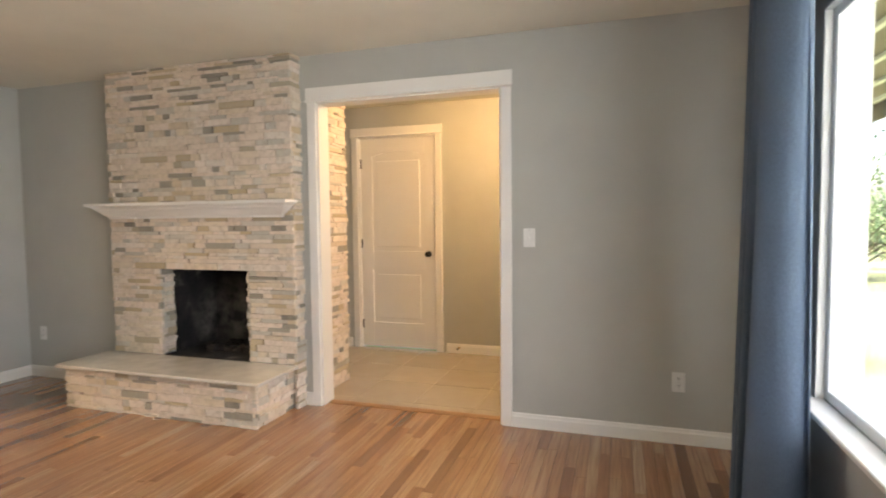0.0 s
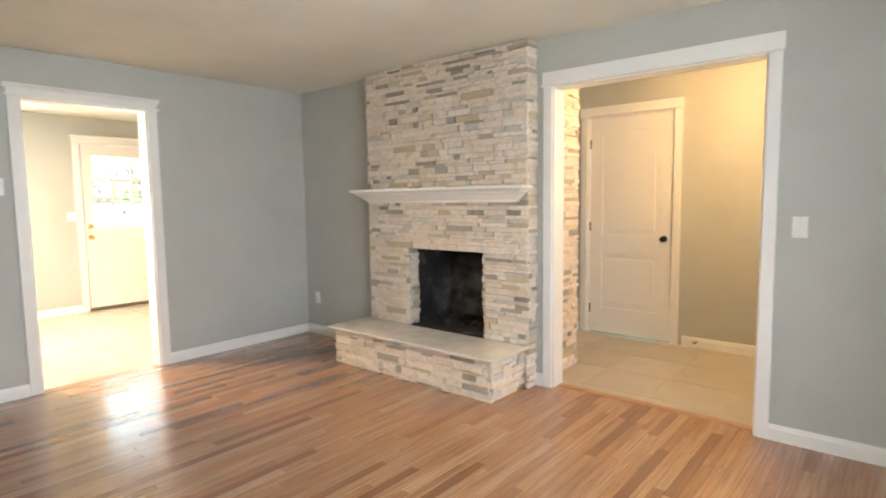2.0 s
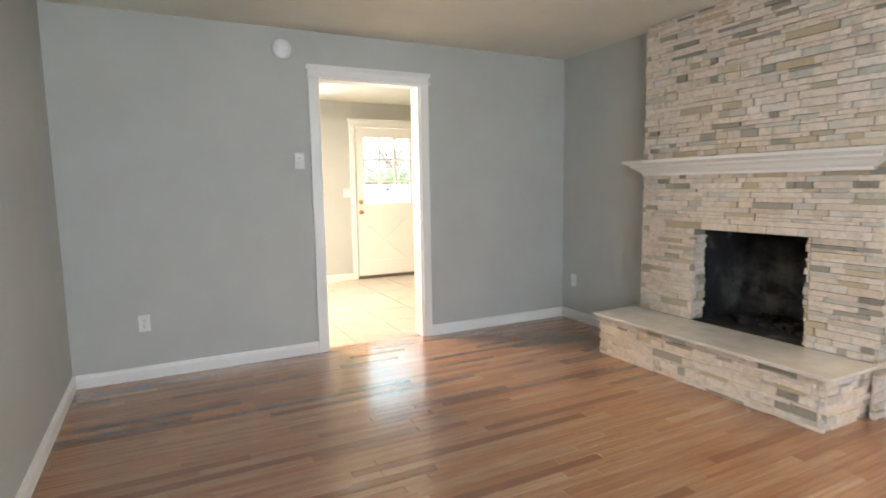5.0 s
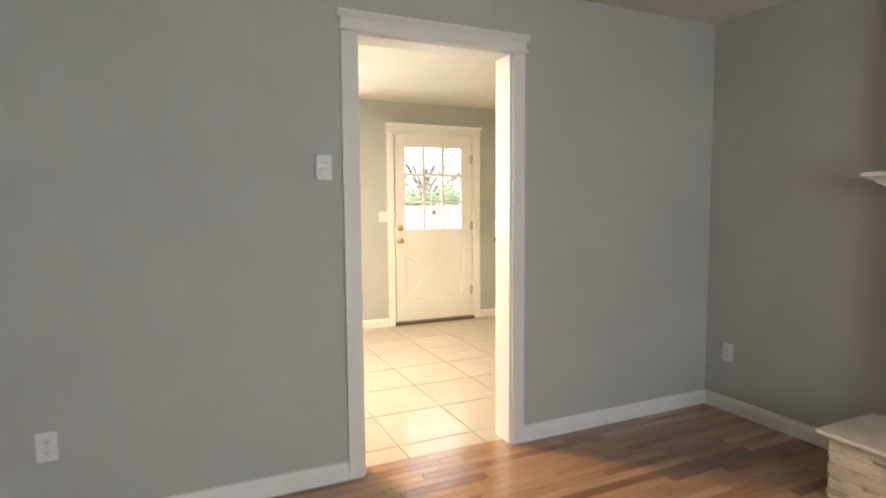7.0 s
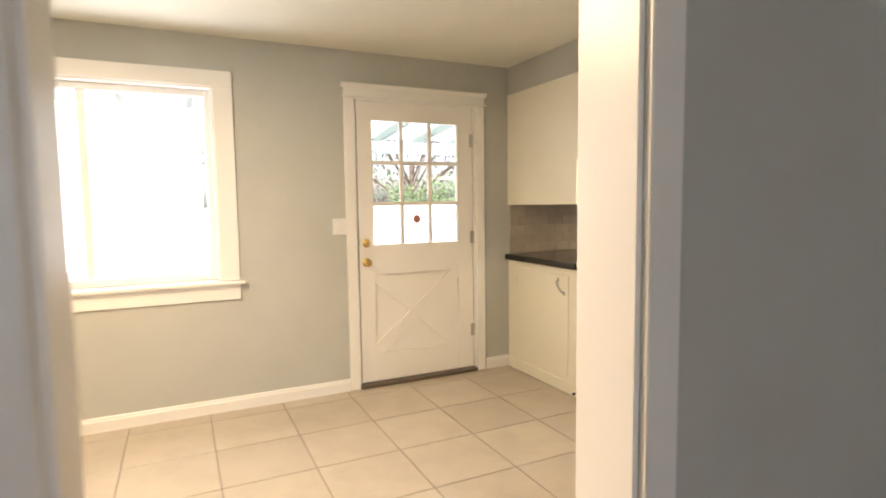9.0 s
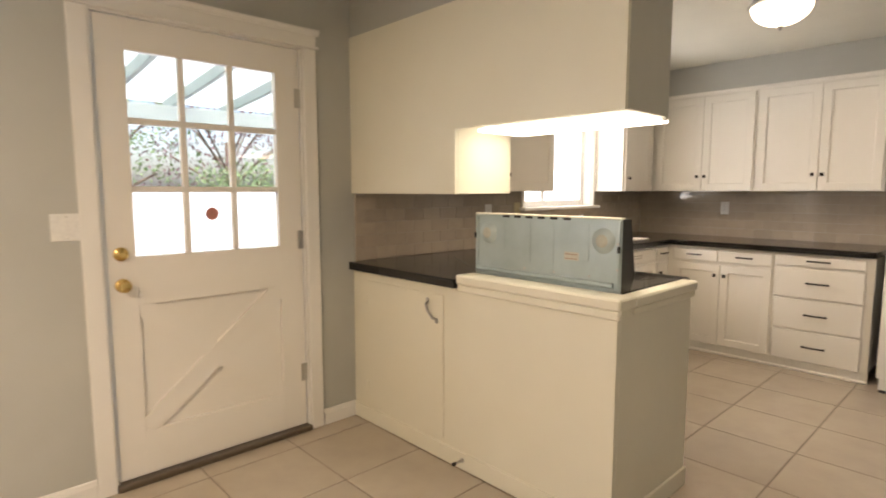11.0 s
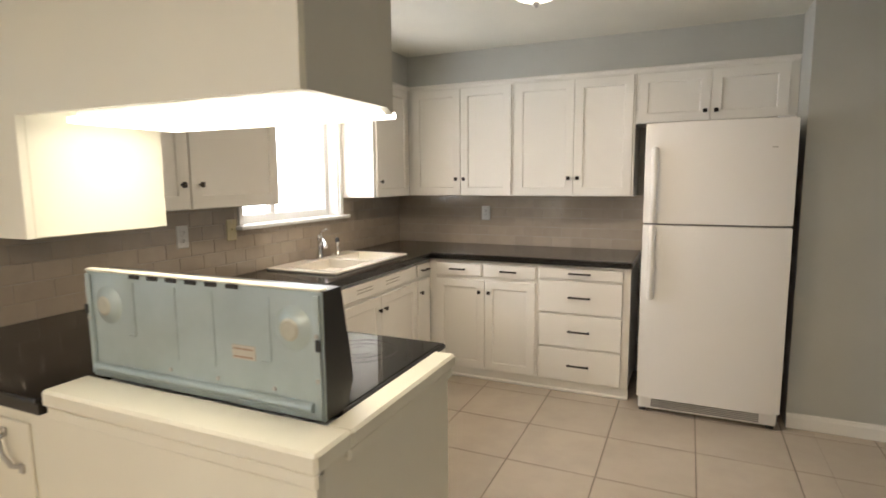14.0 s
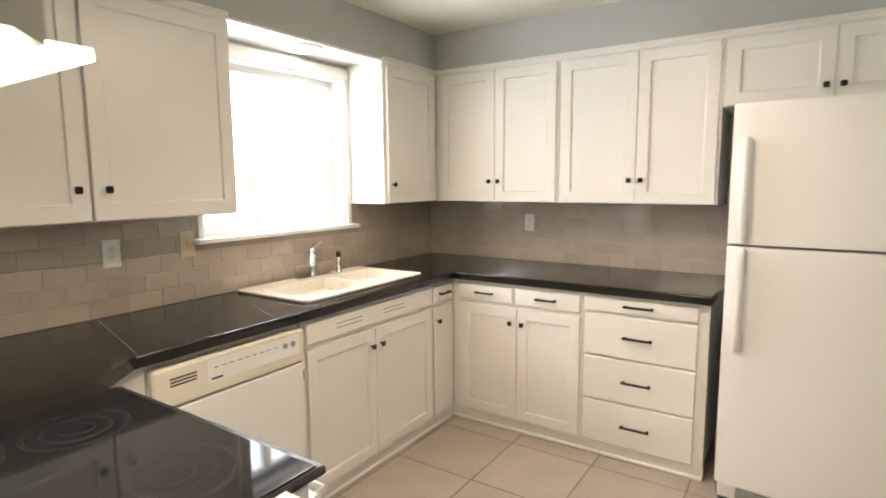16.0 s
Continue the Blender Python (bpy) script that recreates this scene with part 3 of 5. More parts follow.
def plate(name, face, u, z, label, kind_of, w=0.072, h=0.115, mat=None):
    t = thing(name, *fpoint(face, u, z, 0), label, kind_of)
    bm = bmesh.new()
    fbox(bm, face, u - w / 2, u + w / 2, z - h / 2, z + h / 2, 0, 0.007, 0.003)
    part("plate", bm, mat or PLATE, t)
    if kind_of == "outlet":
        for dz in (-0.02, 0.02):
            s = part("socket", turned(face, u, z + dz, 0.0065, [(0.017, 0), (0.017, 0.0025), (0.015, 0.003)], 18), mat or PLATE, t)
            bm = bmesh.new()
            for du in (-0.006, 0.006):
                fbox(bm, face, u + du - 0.0012, u + du + 0.0012, z + dz - 0.001, z + dz + 0.008, 0.0090, 0.0100, 0.0003)
            fbox(bm, face, u - 0.002, u + 0.002, z + dz - 0.009, z + dz - 0.005, 0.0090, 0.0100, 0.0003)
            part("slot", bm, DARK, s)
    else:
        bm = bmesh.new()
        fbox(bm, face, u - 0.005, u + 0.005, z - 0.012, z + 0.012, 0.0065, 0.009, 0.001)
        fbox(bm, face, u - 0.0035, u + 0.0035, z - 0.001, z + 0.011, 0.009, 0.016, 0.001)
        part("toggle", bm, mat or PLATE, t)
    for dz in (-0.045, 0.045) if kind_of == "light switch" else (0,):
        part("screw", turned(face, u, z + dz * h / 0.115, 0.0068, [(0.003, 0), (0.003, 0.0012)], 10), STEEL, t)
    return t


plate("light_switch", ("y-", FY), -0.384, 1.189, "white toggle light switch on the wall beside the hall opening", "light switch")
plate("wall_outlet", ("y-", FY), 0.473, 0.359, "white duplex outlet low on the sage wall", "outlet")
plate("wall_outlet", ("y-", FY), -4.533, 0.376, "white duplex outlet low in the corner by the chimney", "outlet")
plate("wall_outlet", ("x+", WX), 0.168, 0.388, "white duplex outlet low beside the dining doorway", "outlet")
plate("light_switch", ("x+", KX), 2.606, 1.206, "white light switch beside the back door", "light switch", 0.115)

det = thing("smoke_detector", WX, 1.174, 2.29, "round white smoke detector high above the doorway", "smoke detector")
part("body", turned(("x+", WX), 1.174, 2.29, 0, [(0.072, 0), (0.072, 0.012), (0.066, 0.026), (0.05, 0.034), (0.02, 0.036)], 32), PLATE, det, smooth=True)
part("vent_ring", turned(("x+", WX), 1.174, 2.29, 0.030, [(0.034, 0), (0.034, 0.0075), (0.028, 0.008)], 28), PLATE, det)
part("test_button", turned(("x+", WX), 1.174, 2.29, 0.036, [(0.010, 0), (0.010, 0.004), (0.007, 0.005)], 16), PLATE, det)

th = thing("thermostat", WX, 1.265, 1.488, "white thermostat with a round dial beside the doorway", "thermostat")
bm = bmesh.new()
fbox(bm, ("x+", WX), 1.228, 1.302, 1.428, 1.548, 0, 0.026, 0.006)
part("case", bm, PLATE, th)
part("dial", turned(("x+", WX), 1.265, 1.464, 0.0255, [(0.024, 0), (0.024, 0.007), (0.020, 0.010)], 28), TRIM, th, smooth=True)
bm = bmesh.new()
fbox(bm, ("x+", WX), 1.245, 1.285, 1.505, 1.512, 0.0255, 0.0275, 0.0005)
part("scale_bar", bm, STEEL, th)

# curtain: deep hanging folds beside the picture window
cur = thing("curtain", 0.71, 2.7, 0.02, "slate blue floor-length curtain gathered beside the picture window", "curtain")


def drape(bm, y0, y1, folds, depth, top, bottom, ph, lean=0.0, xm=0.70):
    cols, rows = folds * 24, 26
    grid = []
    for r in range(rows + 1):
        k = r / rows
        z = top + (bottom - top) * k
        line = []
        for c in range(cols + 1):
            u = c / cols
            y = y0 + (y1 - y0) * (0.5 + (u - 0.5) * (0.86 + 0.2 * k)) + lean * k + 0.03 * math.sin(4 * math.pi * folds * u + ph)
            amp = depth * (0.65 + 0.45 * k) * (0.8 + 0.3 * math.sin(3.1 * u + ph))
            x = xm + amp * math.sin(2 * math.pi * folds * u + ph + 0.5 * math.sin(2.2 * k + 5 * u)) - 0.03 * k * (1 - u)
            line.append(bm.verts.new((x, y, z)))
        grid.append(line)
    for a, b in zip(grid, grid[1:]):
        for c in range(cols):
            bm.faces.new([a[c], a[c + 1], b[c + 1], b[c]])


bm = bmesh.new()
drape(bm, 2.42, 3.04, 4, 0.088, 2.36, 0.025, 0.6, 0.0, 0.685)
bmesh.ops.solidify(bm, geom=bm.faces[:], thickness=0.003)
part("cloth", bm, CURTAIN, cur, smooth=True)
rod = thing("curtain_rod", 0.72, 1.45, 2.37, "dark metal curtain rod above the picture window", "curtain rod")
bm = bmesh.new()
tube(bm, [(0.72, -0.1, 2.375), (0.72, 3.05, 2.375)], 0.011, 12)
part("rod", bm, BRONZE, rod)
for y in (0.0, 3.02):
    bm = bmesh.new()
    tube(bm, [(0.72, y, 2.375), (RX - 0.001, y, 2.375)], 0.008, 8)
    fbox(bm, ("x-", RX), y - 0.02, y + 0.02, 2.345, 2.405, 0, 0.005, 0.001)
    part("bracket", bm, BRONZE, rod)


def window(name, side, wall, thick, u0, u1, z0, z1, mull, label, sill, w=0.05):
    """Window with frame boards, mullions and panes; its sill and casing are parts."""
    t = thing(name, *fpoint((side, wall), (u0 + u1) / 2, z0, 0), label, "window", kind="structure")
    f = (side, wall)
    for a, b, c, d in ((u0, u0 + w, z0, z1), (u1 - w, u1, z0, z1), (u0 + w, u1 - w, z0, z0 + w), (u0 + w, u1 - w, z1 - w, z1)):
        bm = bmesh.new()
        fbox(bm, f, a + 0.0005, b - 0.0005, c, d, -thick + 0.01, -thick + 0.075, 0.004)
        part("window_frame", bm, VINYL, t)
    edges = [u0 + w] + list(mull) + [u1 - w]
    for m in mull:
        bm = bmesh.new()
        fbox(bm, f, m - 0.024, m + 0.024, z0 + w, z1 - w, -thick + 0.02, -thick + 0.066, 0.003)
        part("mullion", bm, VINYL, t)
    for a, b in zip(edges, edges[1:]):
        bm = bmesh.new()
        fbox(bm, f, a, b, z0 + w, z1 - w, -thick + 0.034, -thick + 0.038, 0.0005)
        part("pane", bm, GLASS, t).visible_shadow = False
    bm = bmesh.new()
    fbox(bm, f, u0 - sill, u1 + sill, z0 - 0.022, z0 + 0.001, -thick + 0.076, 0.062, 0.004)
    part("window_sill", bm, TRIM, t)
    for a, b, c, d in ((u0 - 0.001, u0 + 0.011, z0, z1), (u1 - 0.011, u1 + 0.001, z0, z1), (u0, u1, z1 - 0.011, z1 + 0.001)):
        bm = bmesh.new()
        fbox(bm, f, a, b, c + 0.002, d, -thick + 0.0765, -0.001, 0.001)
        part("lining_board", bm, TRIM, t)
    return t


w1 = window("window_1", "x-", RX, 0.105, 0.30, 2.77, 0.62, 2.06, (1.46,), "large white-framed picture window onto the garden", 0.05, 0.042)
w2 = window("window_2", "x+", KX, 0.16, 0.35, 1.80, 0.875, 2.12, (1.075,), "white-framed dining room window", 0.148)
w3 = window("window_3", "x+", KX, 0.16, 5.62, 6.60, 1.225, 2.10, (6.0,), "white sliding window above the kitchen sink", 0.06)
for t, f, a, b, z0, z1 in ((w2, ("x+", KX), 0.35, 1.80, 0.875, 2.12), (w3, ("x+", KX), 5.62, 6.60, 1.225, 2.10)):
    cw = 0.12 if t == w2 else 0.032
    for p, q in ((a - cw, a), (b, b + cw)):
        bm = bmesh.new()
        fbox(bm, f, p, q, z0 + 0.002, z1, 0, 0.018, 0.002)
        part("casing", bm, TRIM, t)
    bm = bmesh.new()
    fbox(bm, f, a - cw, b + cw, z1 + 0.0005, z1 + (0.10 if t == w2 else 0.06), 0, 0.021, 0.002)
    part("casing_head", bm, TRIM, t)
bm = bmesh.new()
fbox(bm, ("x+", KX), 0.23, 1.92, 0.75, 0.8525, 0, 0.018, 0.002)
part("apron", bm, TRIM, w2)

# ---- hall ----
hd = thing("door_1", -1.98, HY + 0.02, 0, "white two-panel hall door with an arched upper panel, closed", "door", kind="structure")
f = ("y-", HY + 0.025)
bm = bmesh.new()
u0, u1, zt = -2.385, -1.575, 2.130
prof_u = (u0 + 0.125, u1 - 0.125)
for a in ((u0, u0 + 0.125, 0.012, zt), (u1 - 0.125, u1, 0.012, zt), (*prof_u, 0.012, 0.26), (*prof_u, 0.80, 0.99)):
    fbox(bm, f, *a, -0.035, 0, 0.0008)
# arched top rail
n_arc = 14
for i in range(n_arc):
    a, b = (prof_u[0] + (prof_u[1] - prof_u[0]) * k / n_arc for k in (i, i + 1))
    s = ((a + b) / 2 - (u0 + u1) / 2) / (prof_u[1] - prof_u[0]) * 2
    fbox(bm, f, a, b, 1.945 + 0.055 * (1 - s * s), zt, -0.035, 0, 0.0003)
part("leaf_frame", bm, DOORP, hd)
for z0, z1 in ((0.26, 0.80), (0.99, 2.01)):
    bm = bmesh.new()
    fbox(bm, f, *prof_u, z0, z1, -0.034, -0.012, 0.001)
    fbox(bm, f, prof_u[0] + 0.045, prof_u[1] - 0.045, z0 + 0.045, z1 - (0.045 if z1 < 1 else 0.11), -0.012, -0.003, 0.009)
    part("panel", bm, DOORP, hd)
knob = part("knob", turned(f, -1.655, 0.965, -0.001, [(0.030, 0), (0.030, 0.006), (0.012, 0.010), (0.011, 0.03), (0.022, 0.036), (0.027, 0.048), (0.024, 0.058), (0.010, 0.062)], 24), BRONZE, hd, "dark bronze door knob", smooth=True)
for z in (0.24, 1.07, 1.88):
    bm = bmesh.new()
    fbox(bm, f, u0 - 0.014, u0 + 0.010, z - 0.045, z + 0.045, -0.002, 0.004, 0.001)
    part("hinge", bm, BRONZE, hd)
jamb("jamb_hall_door", ("y-", HY), -2.40, -1.56, 2.14, 0.11, "white painted boards lining the hall door")
stop = thing("door_stop", -1.34, HY - 0.04, 0.05, "small black-tipped spring door stop on the baseboard", "door stop")
part("spring", turned(("y-", HY - 0.0175), -1.34, 0.055, 0, [(0.012, 0), (0.012, 0.004), (0.006, 0.006), (0.006, 0.05)], 12), BRASS, stop)
part("tip", turned(("y-", HY - 0.0675), -1.34, 0.055, 0, [(0.009, 0), (0.009, 0.012), (0.006, 0.016)], 12), BLACKPL, stop)


def dome_lamp(name, x, y, r, label):
    t = thing(name, x, y, H, label, "ceiling lamp")
    bm = bmesh.new()
    lathe(bm, [(r * 0.75, 0), (r * 0.95, -0.012), (r * 1.02, -0.030), (r * 1.07, -0.040), (r * 0.98, -0.048)], Matrix.Translation((x, y, H - 0.001)), 40)
    part("pan", bm, STEEL, t, "brushed metal pan", smooth=True)
    bm = bmesh.new()
    lathe(bm, [(r * 0.97 * math.cos(a), -0.049 - 0.108 * math.sin(a)) for a in [i * math.pi / 2 / 12 for i in range(12)]] + [(0.012, -0.158)], Matrix.Translation((x, y, H)), 40)
    part("bowl", bm, BOWL, t, "lit opal glass bowl", smooth=True)
    bm = bmesh.new()
    lathe(bm, [(0.012, -0.157), (0.018, -0.163), (0.010, -0.170), (0.013, -0.175), (0.004, -0.183)], Matrix.Translation((x, y, H)), 16)
    part("finial", bm, STEEL, t, smooth=True)
    return t


dome_lamp("ceiling_lamp", -6.17, 5.775, 0.160, "lit opal dome ceiling lamp with a brushed metal rim")

hp = thing("ceiling_lamp", -0.86, 4.48, H, "flush lit ceiling lamp in the hall", "ceiling lamp")
bm = bmesh.new()
lathe(bm, [(0.12, 0), (0.12, -0.03), (0.11, -0.036)], Matrix.Translation((-0.86, 4.48, H - 0.001)), 32)
part("pan", bm, STEEL, hp)
bm = bmesh.new()
lathe(bm, [(0.108, -0.0365), (0.095, -0.06), (0.05, -0.075)], Matrix.Translation((-0.86, 4.48, H)), 32)
part("bowl", bm, BOWL, hp, "lit opal glass", smooth=True)

# ---- back door ----
bd = thing("door_2", KX, 3.217, 0.03, "white back door with nine panes over a crossbuck panel, closed", "door", kind="structure")
f = ("x+", KX - 0.012)
Y0, Y1, Z0, Z1 = 2.745, 3.69, 0.035, 2.103
G0, G1, GB, GT = 2.862, 3.558, 1.062, 1.968
bm = bmesh.new()
for a in ((Y0, G0, Z0, Z1), (G1, Y1, Z0, Z1), (G0, G1, GT, Z1), (G0, G1, 0.84, GB), (G0, G1, Z0, 0.245)):
    fbox(bm, f, *a, -0.042, 0, 0.001)
fbox(bm, f, G0, G1, 0.245, 0.84, -0.042, -0.020, 0.001)
part("leaf_frame", bm, DOORP, bd)


def slanted(bm, f, p, q, w, d0, d1):
    (a, b), (c, d) = p, q
    L = math.hypot(c - a, d - b)
    nx, nz = -(d - b) / L * w / 2, (c - a) / L * w / 2
    pts = [(a + nx, b + nz), (c + nx, d + nz), (c - nx, d - nz), (a - nx, b - nz)]
    lo = [bm.verts.new(fpoint(f, u, z, d0)) for u, z in pts]
    hi = [bm.verts.new(fpoint(f, u, z, d1)) for u, z in pts]
    bm.faces.new(lo), bm.faces.new(hi)
    for i in range(4):
        j = (i + 1) % 4
        bm.faces.new([lo[i], lo[j], hi[j], hi[i]])


bm = bmesh.new()
slanted(bm, f, (G0 - 0.02, 0.230), (G1 + 0.02, 0.855), 0.095, -0.021, -0.0015)
part("crossbuck", bm, DOORP, bd)
bm = bmesh.new()
slanted(bm, f, (G0 - 0.02, 0.855), (G1 + 0.02, 0.230), 0.095, -0.021, -0.003)
part("crossbuck", bm, DOORP, bd)
ys = [G0 + (G1 - G0) * i / 3 for i in range(4)]
zs = [GB + (GT - GB) * i / 3 for i in range(4)]
for y in ys[1:3]:
    bm = bmesh.new()
    fbox(bm, f, y - 0.014, y + 0.014, GB, GT, -0.036, -0.006, 0.004)
    part("muntin", bm, DOORP, bd)
for z in zs[1:3]:
    bm = bmesh.new()
    fbox(bm, f, G0, G1, z - 0.014, z + 0.014, -0.0365, -0.0055, 0.004)
    part("muntin", bm, DOORP, bd)
for i in range(3):
    for j in range(3):
        bm = bmesh.new()
        fbox(bm, f, ys[i], ys[i + 1], zs[j], zs[j + 1], -0.023, -0.020, 0.0004)
        part("pane", bm, GLASS, bd).visible_shadow = False
for z in (1.078, 0.937):
    prof = [(0.031, 0), (0.031, 0.006), (0.024, 0.012), (0.012, 0.016)] + ([(0.012, 0.03), (0.024, 0.038), (0.027, 0.05), (0.022, 0.06), (0.006, 0.063)] if z < 1 else [(0.012, 0.022), (0.016, 0.03), (0.012, 0.034)])
    part("knob" if z < 1 else "deadbolt", turned(f, 2.800, z, 0, prof, 24), BRASS, bd, "polished brass", smooth=True)
for z in (0.34, 1.09, 1.85):
    bm = bmesh.new()
    fbox(bm, f, Y1 - 0.026, Y1 + 0.012, z - 0.05, z + 0.05, 0, 0.006, 0.001)
    part("hinge", bm, STEEL, bd)
part("threshold", box(KX - 0.15, KX + 0.03, 2.727, 3.708, 0.0, 0.030, b=0.006), plain("worn_bronze_threshold", (0.16, 0.13, 0.10), 0.5, 0.6), bd, "worn dark threshold")
part("sticker", turned(f, 3.215, 1.245, -0.0195, [(0.032, 0), (0.032, 0.0006)], 28), RUST, bd, "round red sticker on a pane")
jamb("jamb_back_door", ("x+", KX), 2.725, 3.71, 2.12, 0.16, "white painted boards lining the back door")

# ---- kitchen ----


def pull(face, u, z, d, parent, upright=False):
    """A square-footed knob."""
    bm = bmesh.new()
    fbox(bm, face, u - 0.005, u + 0.005, z - 0.005, z + 0.005, d, d + 0.018, 0.001)
    fbox(bm, face, u - 0.013, u + 0.013, z - 0.013, z + 0.013, d + 0.017, d + 0.027, 0.004)
    return part("knob", bm, BRONZE, parent, "dark square knob")


def bar(face, u, z, d, w, parent):
    bm = bmesh.new()
    for du in (-w / 2 + 0.012, w / 2 - 0.012):
        fbox(bm, face, u + du - 0.005, u + du + 0.005, z - 0.005, z + 0.005, d, d + 0.022, 0.001)
    fbox(bm, face, u - w / 2, u + w / 2, z - 0.006, z + 0.006, d + 0.020, d + 0.030, 0.003)
    return part("handle", bm, BRONZE, parent, "dark bar handle")


def shaker(face, u0, u1, z0, z1, parent, rail=0.062, d=0.019):
    """A framed cabinet door with a recessed flat panel, one closed mesh."""
    bm = bmesh.new()
    c = 0.0022
    loops = []
    for inset, out in ((0, 0.001), (0, d - c), (c, d), (rail - 0.004, d), (rail, d - 0.003), (rail + 0.001, d - 0.010)):
        loops.append([bm.verts.new(fpoint(face, u, z, out)) for u, z in ((u0 + inset, z0 + inset), (u1 - inset, z0 + inset), (u1 - inset, z1 - inset), (u0 + inset, z1 - inset))])
    for p, q in zip(loops, loops[1:]):
        for i in range(4):
            bm.faces.new([p[i], p[(i + 1) % 4], q[(i + 1) % 4], q[i]])
    bm.faces.new(loops[0]), bm.faces.new(loops[-1])
    return part("door", bm, CAB, parent)


def flat_front(face, u0, u1, z0, z1, parent, name="drawer"):
    bm = bmesh.new()
    fbox(bm, face, u0, u1, z0, z1, 0.001, 0.019, 0.005)
    return part(name, bm, CAB, parent)


def hinge(face, u, z, parent):
    bm = bmesh.new()
    fbox(bm, face, u - 0.006, u + 0.006, z - 0.022, z + 0.022, 0.0005, 0.012, 0.002)
    part("hinge", bm, CAB, parent)


def cabinet(name, face, u0, u1, z0, z1, depth, label, group=""):
    t = thing(name, *fpoint(face, (u0 + u1) / 2, z0, -depth / 2), label, "cabinet", group)
    bm = bmesh.new()
    fbox(bm, face, u0, u1, z0, z1, -depth, 0, 0.0015)
    part("body", bm, CAB, t)
    return t


NF, WF = ("y-", 7.194), ("x+", -7.579)     # fronts of the upper cabinets
UB, UT = 1.352, 2.195
GU = "upper cabinets"
for a, m, b, z0, lab in ((-7.579, -7.123, -6.703, UB, "white two-door upper cabinet with dark knobs over the backsplash"), (-6.702, -6.255, -5.846, UB, "white two-door upper cabinet beside the refrigerator"), (-5.845, -5.392, -4.913, 1.84, "short white two-door cabinet above the refrigerator")):
    c = cabinet("upper_cabinet", NF, a, b, z0, UT, KY - 7.194 - 0.001, lab, GU)
    lo = z0 + 0.004
    l = a + (0.045 if a < -7.5 else 0.014)
    r = b - (0.05 if b > -5 else 0.014)
    for p, q, k in ((l, m - 0.002, m - 0.032), (m + 0.002, r, m + 0.032)):
        d = shaker(NF, p, q, lo, 2.165, c)
        pull(NF, k, lo + (0.125 if z0 < 1.5 else 0.06), 0.019, d)
    for z in (lo + 0.10, 2.08):
        hinge(NF, l - 0.007, z, c)
        hinge(NF, r + 0.007, z, c)
for a, b, doors, lab in ((4.42, 5.612, ((4.43, 5.010, 4.965), (5.022, 5.604, 5.065)), "white two-door upper cabinet beside the sink window"), (6.640, 7.193, ((6.664, 7.150, 6.70),), "white single-door upper corner cabinet by the window")):
    c = cabinet("upper_cabinet", WF, a, b, UB, UT, -7.579 - KX - 0.001, lab, GU)
    for p, q, k in doors:
        d = shaker(WF, p, q, UB + 0.004, 2.165, c)
        pull(WF, k, UB + 0.115, 0.019, d)

# soffit above the cabinets, and its trim
bm = bmesh.new()
cbox(bm, KX, EX - 0.001, 7.194, KY, UT + 0.0005, H, b=0.0005)
cbox(bm, KX, -7.579, 4.3505, 7.1935, UT + 0.0005, H, b=0.0005)
cbox(bm, KX, -6.14, 4.02, 4.350, 2.222, H, b=0.0005)
setting("soffit", bm, WALL, "sage grey boxed soffit above the kitchen cabinets", "soffit")
setting("soffit_window_board", box(KX + 0.001, -7.58, 5.613, 6.6395, UT - 0.012, UT, b=0.001), TRIM, "white board under the soffit above the sink window", "soffit")
bm = bmesh.new()
crown = [(0.0, UT - 0.018), (0.006, UT - 0.018), (0.008, UT - 0.006), (0.020, UT + 0.006), (0.020, UT + 0.012), (0.0, UT + 0.012)]
moulding(bm, NF, -7.579 + 0.02, EX - 0.001, crown)
moulding(bm, WF, 6.640, 7.194 - 0.0, crown)
moulding(bm, WF, 4.45, 5.612, crown)
setting("trim_cabinet_crown", bm, CAB, "thin white crown trim between cabinets and soffit", "trim")

puck = thing("soffit_light", -7.70, 6.15, UT - 0.012, "round lit light set in the soffit above the sink", "ceiling lamp")
bm = bmesh.new()
lathe(bm, [(0.085, 0.0), (0.105, -0.004), (0.100, -0.010), (0.085, -0.011)], Matrix.Translation((-7.70, 6.15, UT - 0.0125)), 32)
part("rim", bm, TRIM, puck)
bm = bmesh.new()
lathe(bm, [(0.084, -0.011), (0.075, -0.015), (0.03, -0.018)], Matrix.Translation((-7.70, 6.15, UT - 0.0125)), 32)
part("lens", bm, TUBE, puck, "lit lens")

# cabinet and hood casing over the peninsula
PF = ("y-", 4.012)
pc = thing("peninsula_upper_cabinet", -6.99, 4.21, 1.342, "cream upper cabinet hung over the peninsula with a lit hood recess", "cabinet")
bm = bmesh.new()
fbox(bm, PF, KX + 0.001, -6.995, 1.342, 2.221, -0.405, -0.020, 0.002)
part("left_body", bm, CREAM, pc)
bm = bmesh.new()
outline = [(KX + 0.001, 1.342), (-6.995, 1.342), (-6.995, 1.646), (-6.137, 1.646), (-6.137, 2.221), (KX + 0.001, 2.221)]
lo = [bm.verts.new(fpoint(PF, u, z, -0.0195)) for u, z in outline]
hi = [bm.verts.new(fpoint(PF, u, z, 0)) for u, z in outline]
bm.faces.new(lo), bm.faces.new(hi)
for i in range(6):
    j = (i + 1) % 6
    bm.faces.new([lo[i], lo[j], hi[j], hi[i]])
part("front_panel", bm, CREAM, pc)
bm = bmesh.new()
pts = [(4.0325, 1.648), (4.322, 1.648), (4.349, 1.634), (4.351, 1.64), (4.351, 2.221), (4.0325, 2.221)]
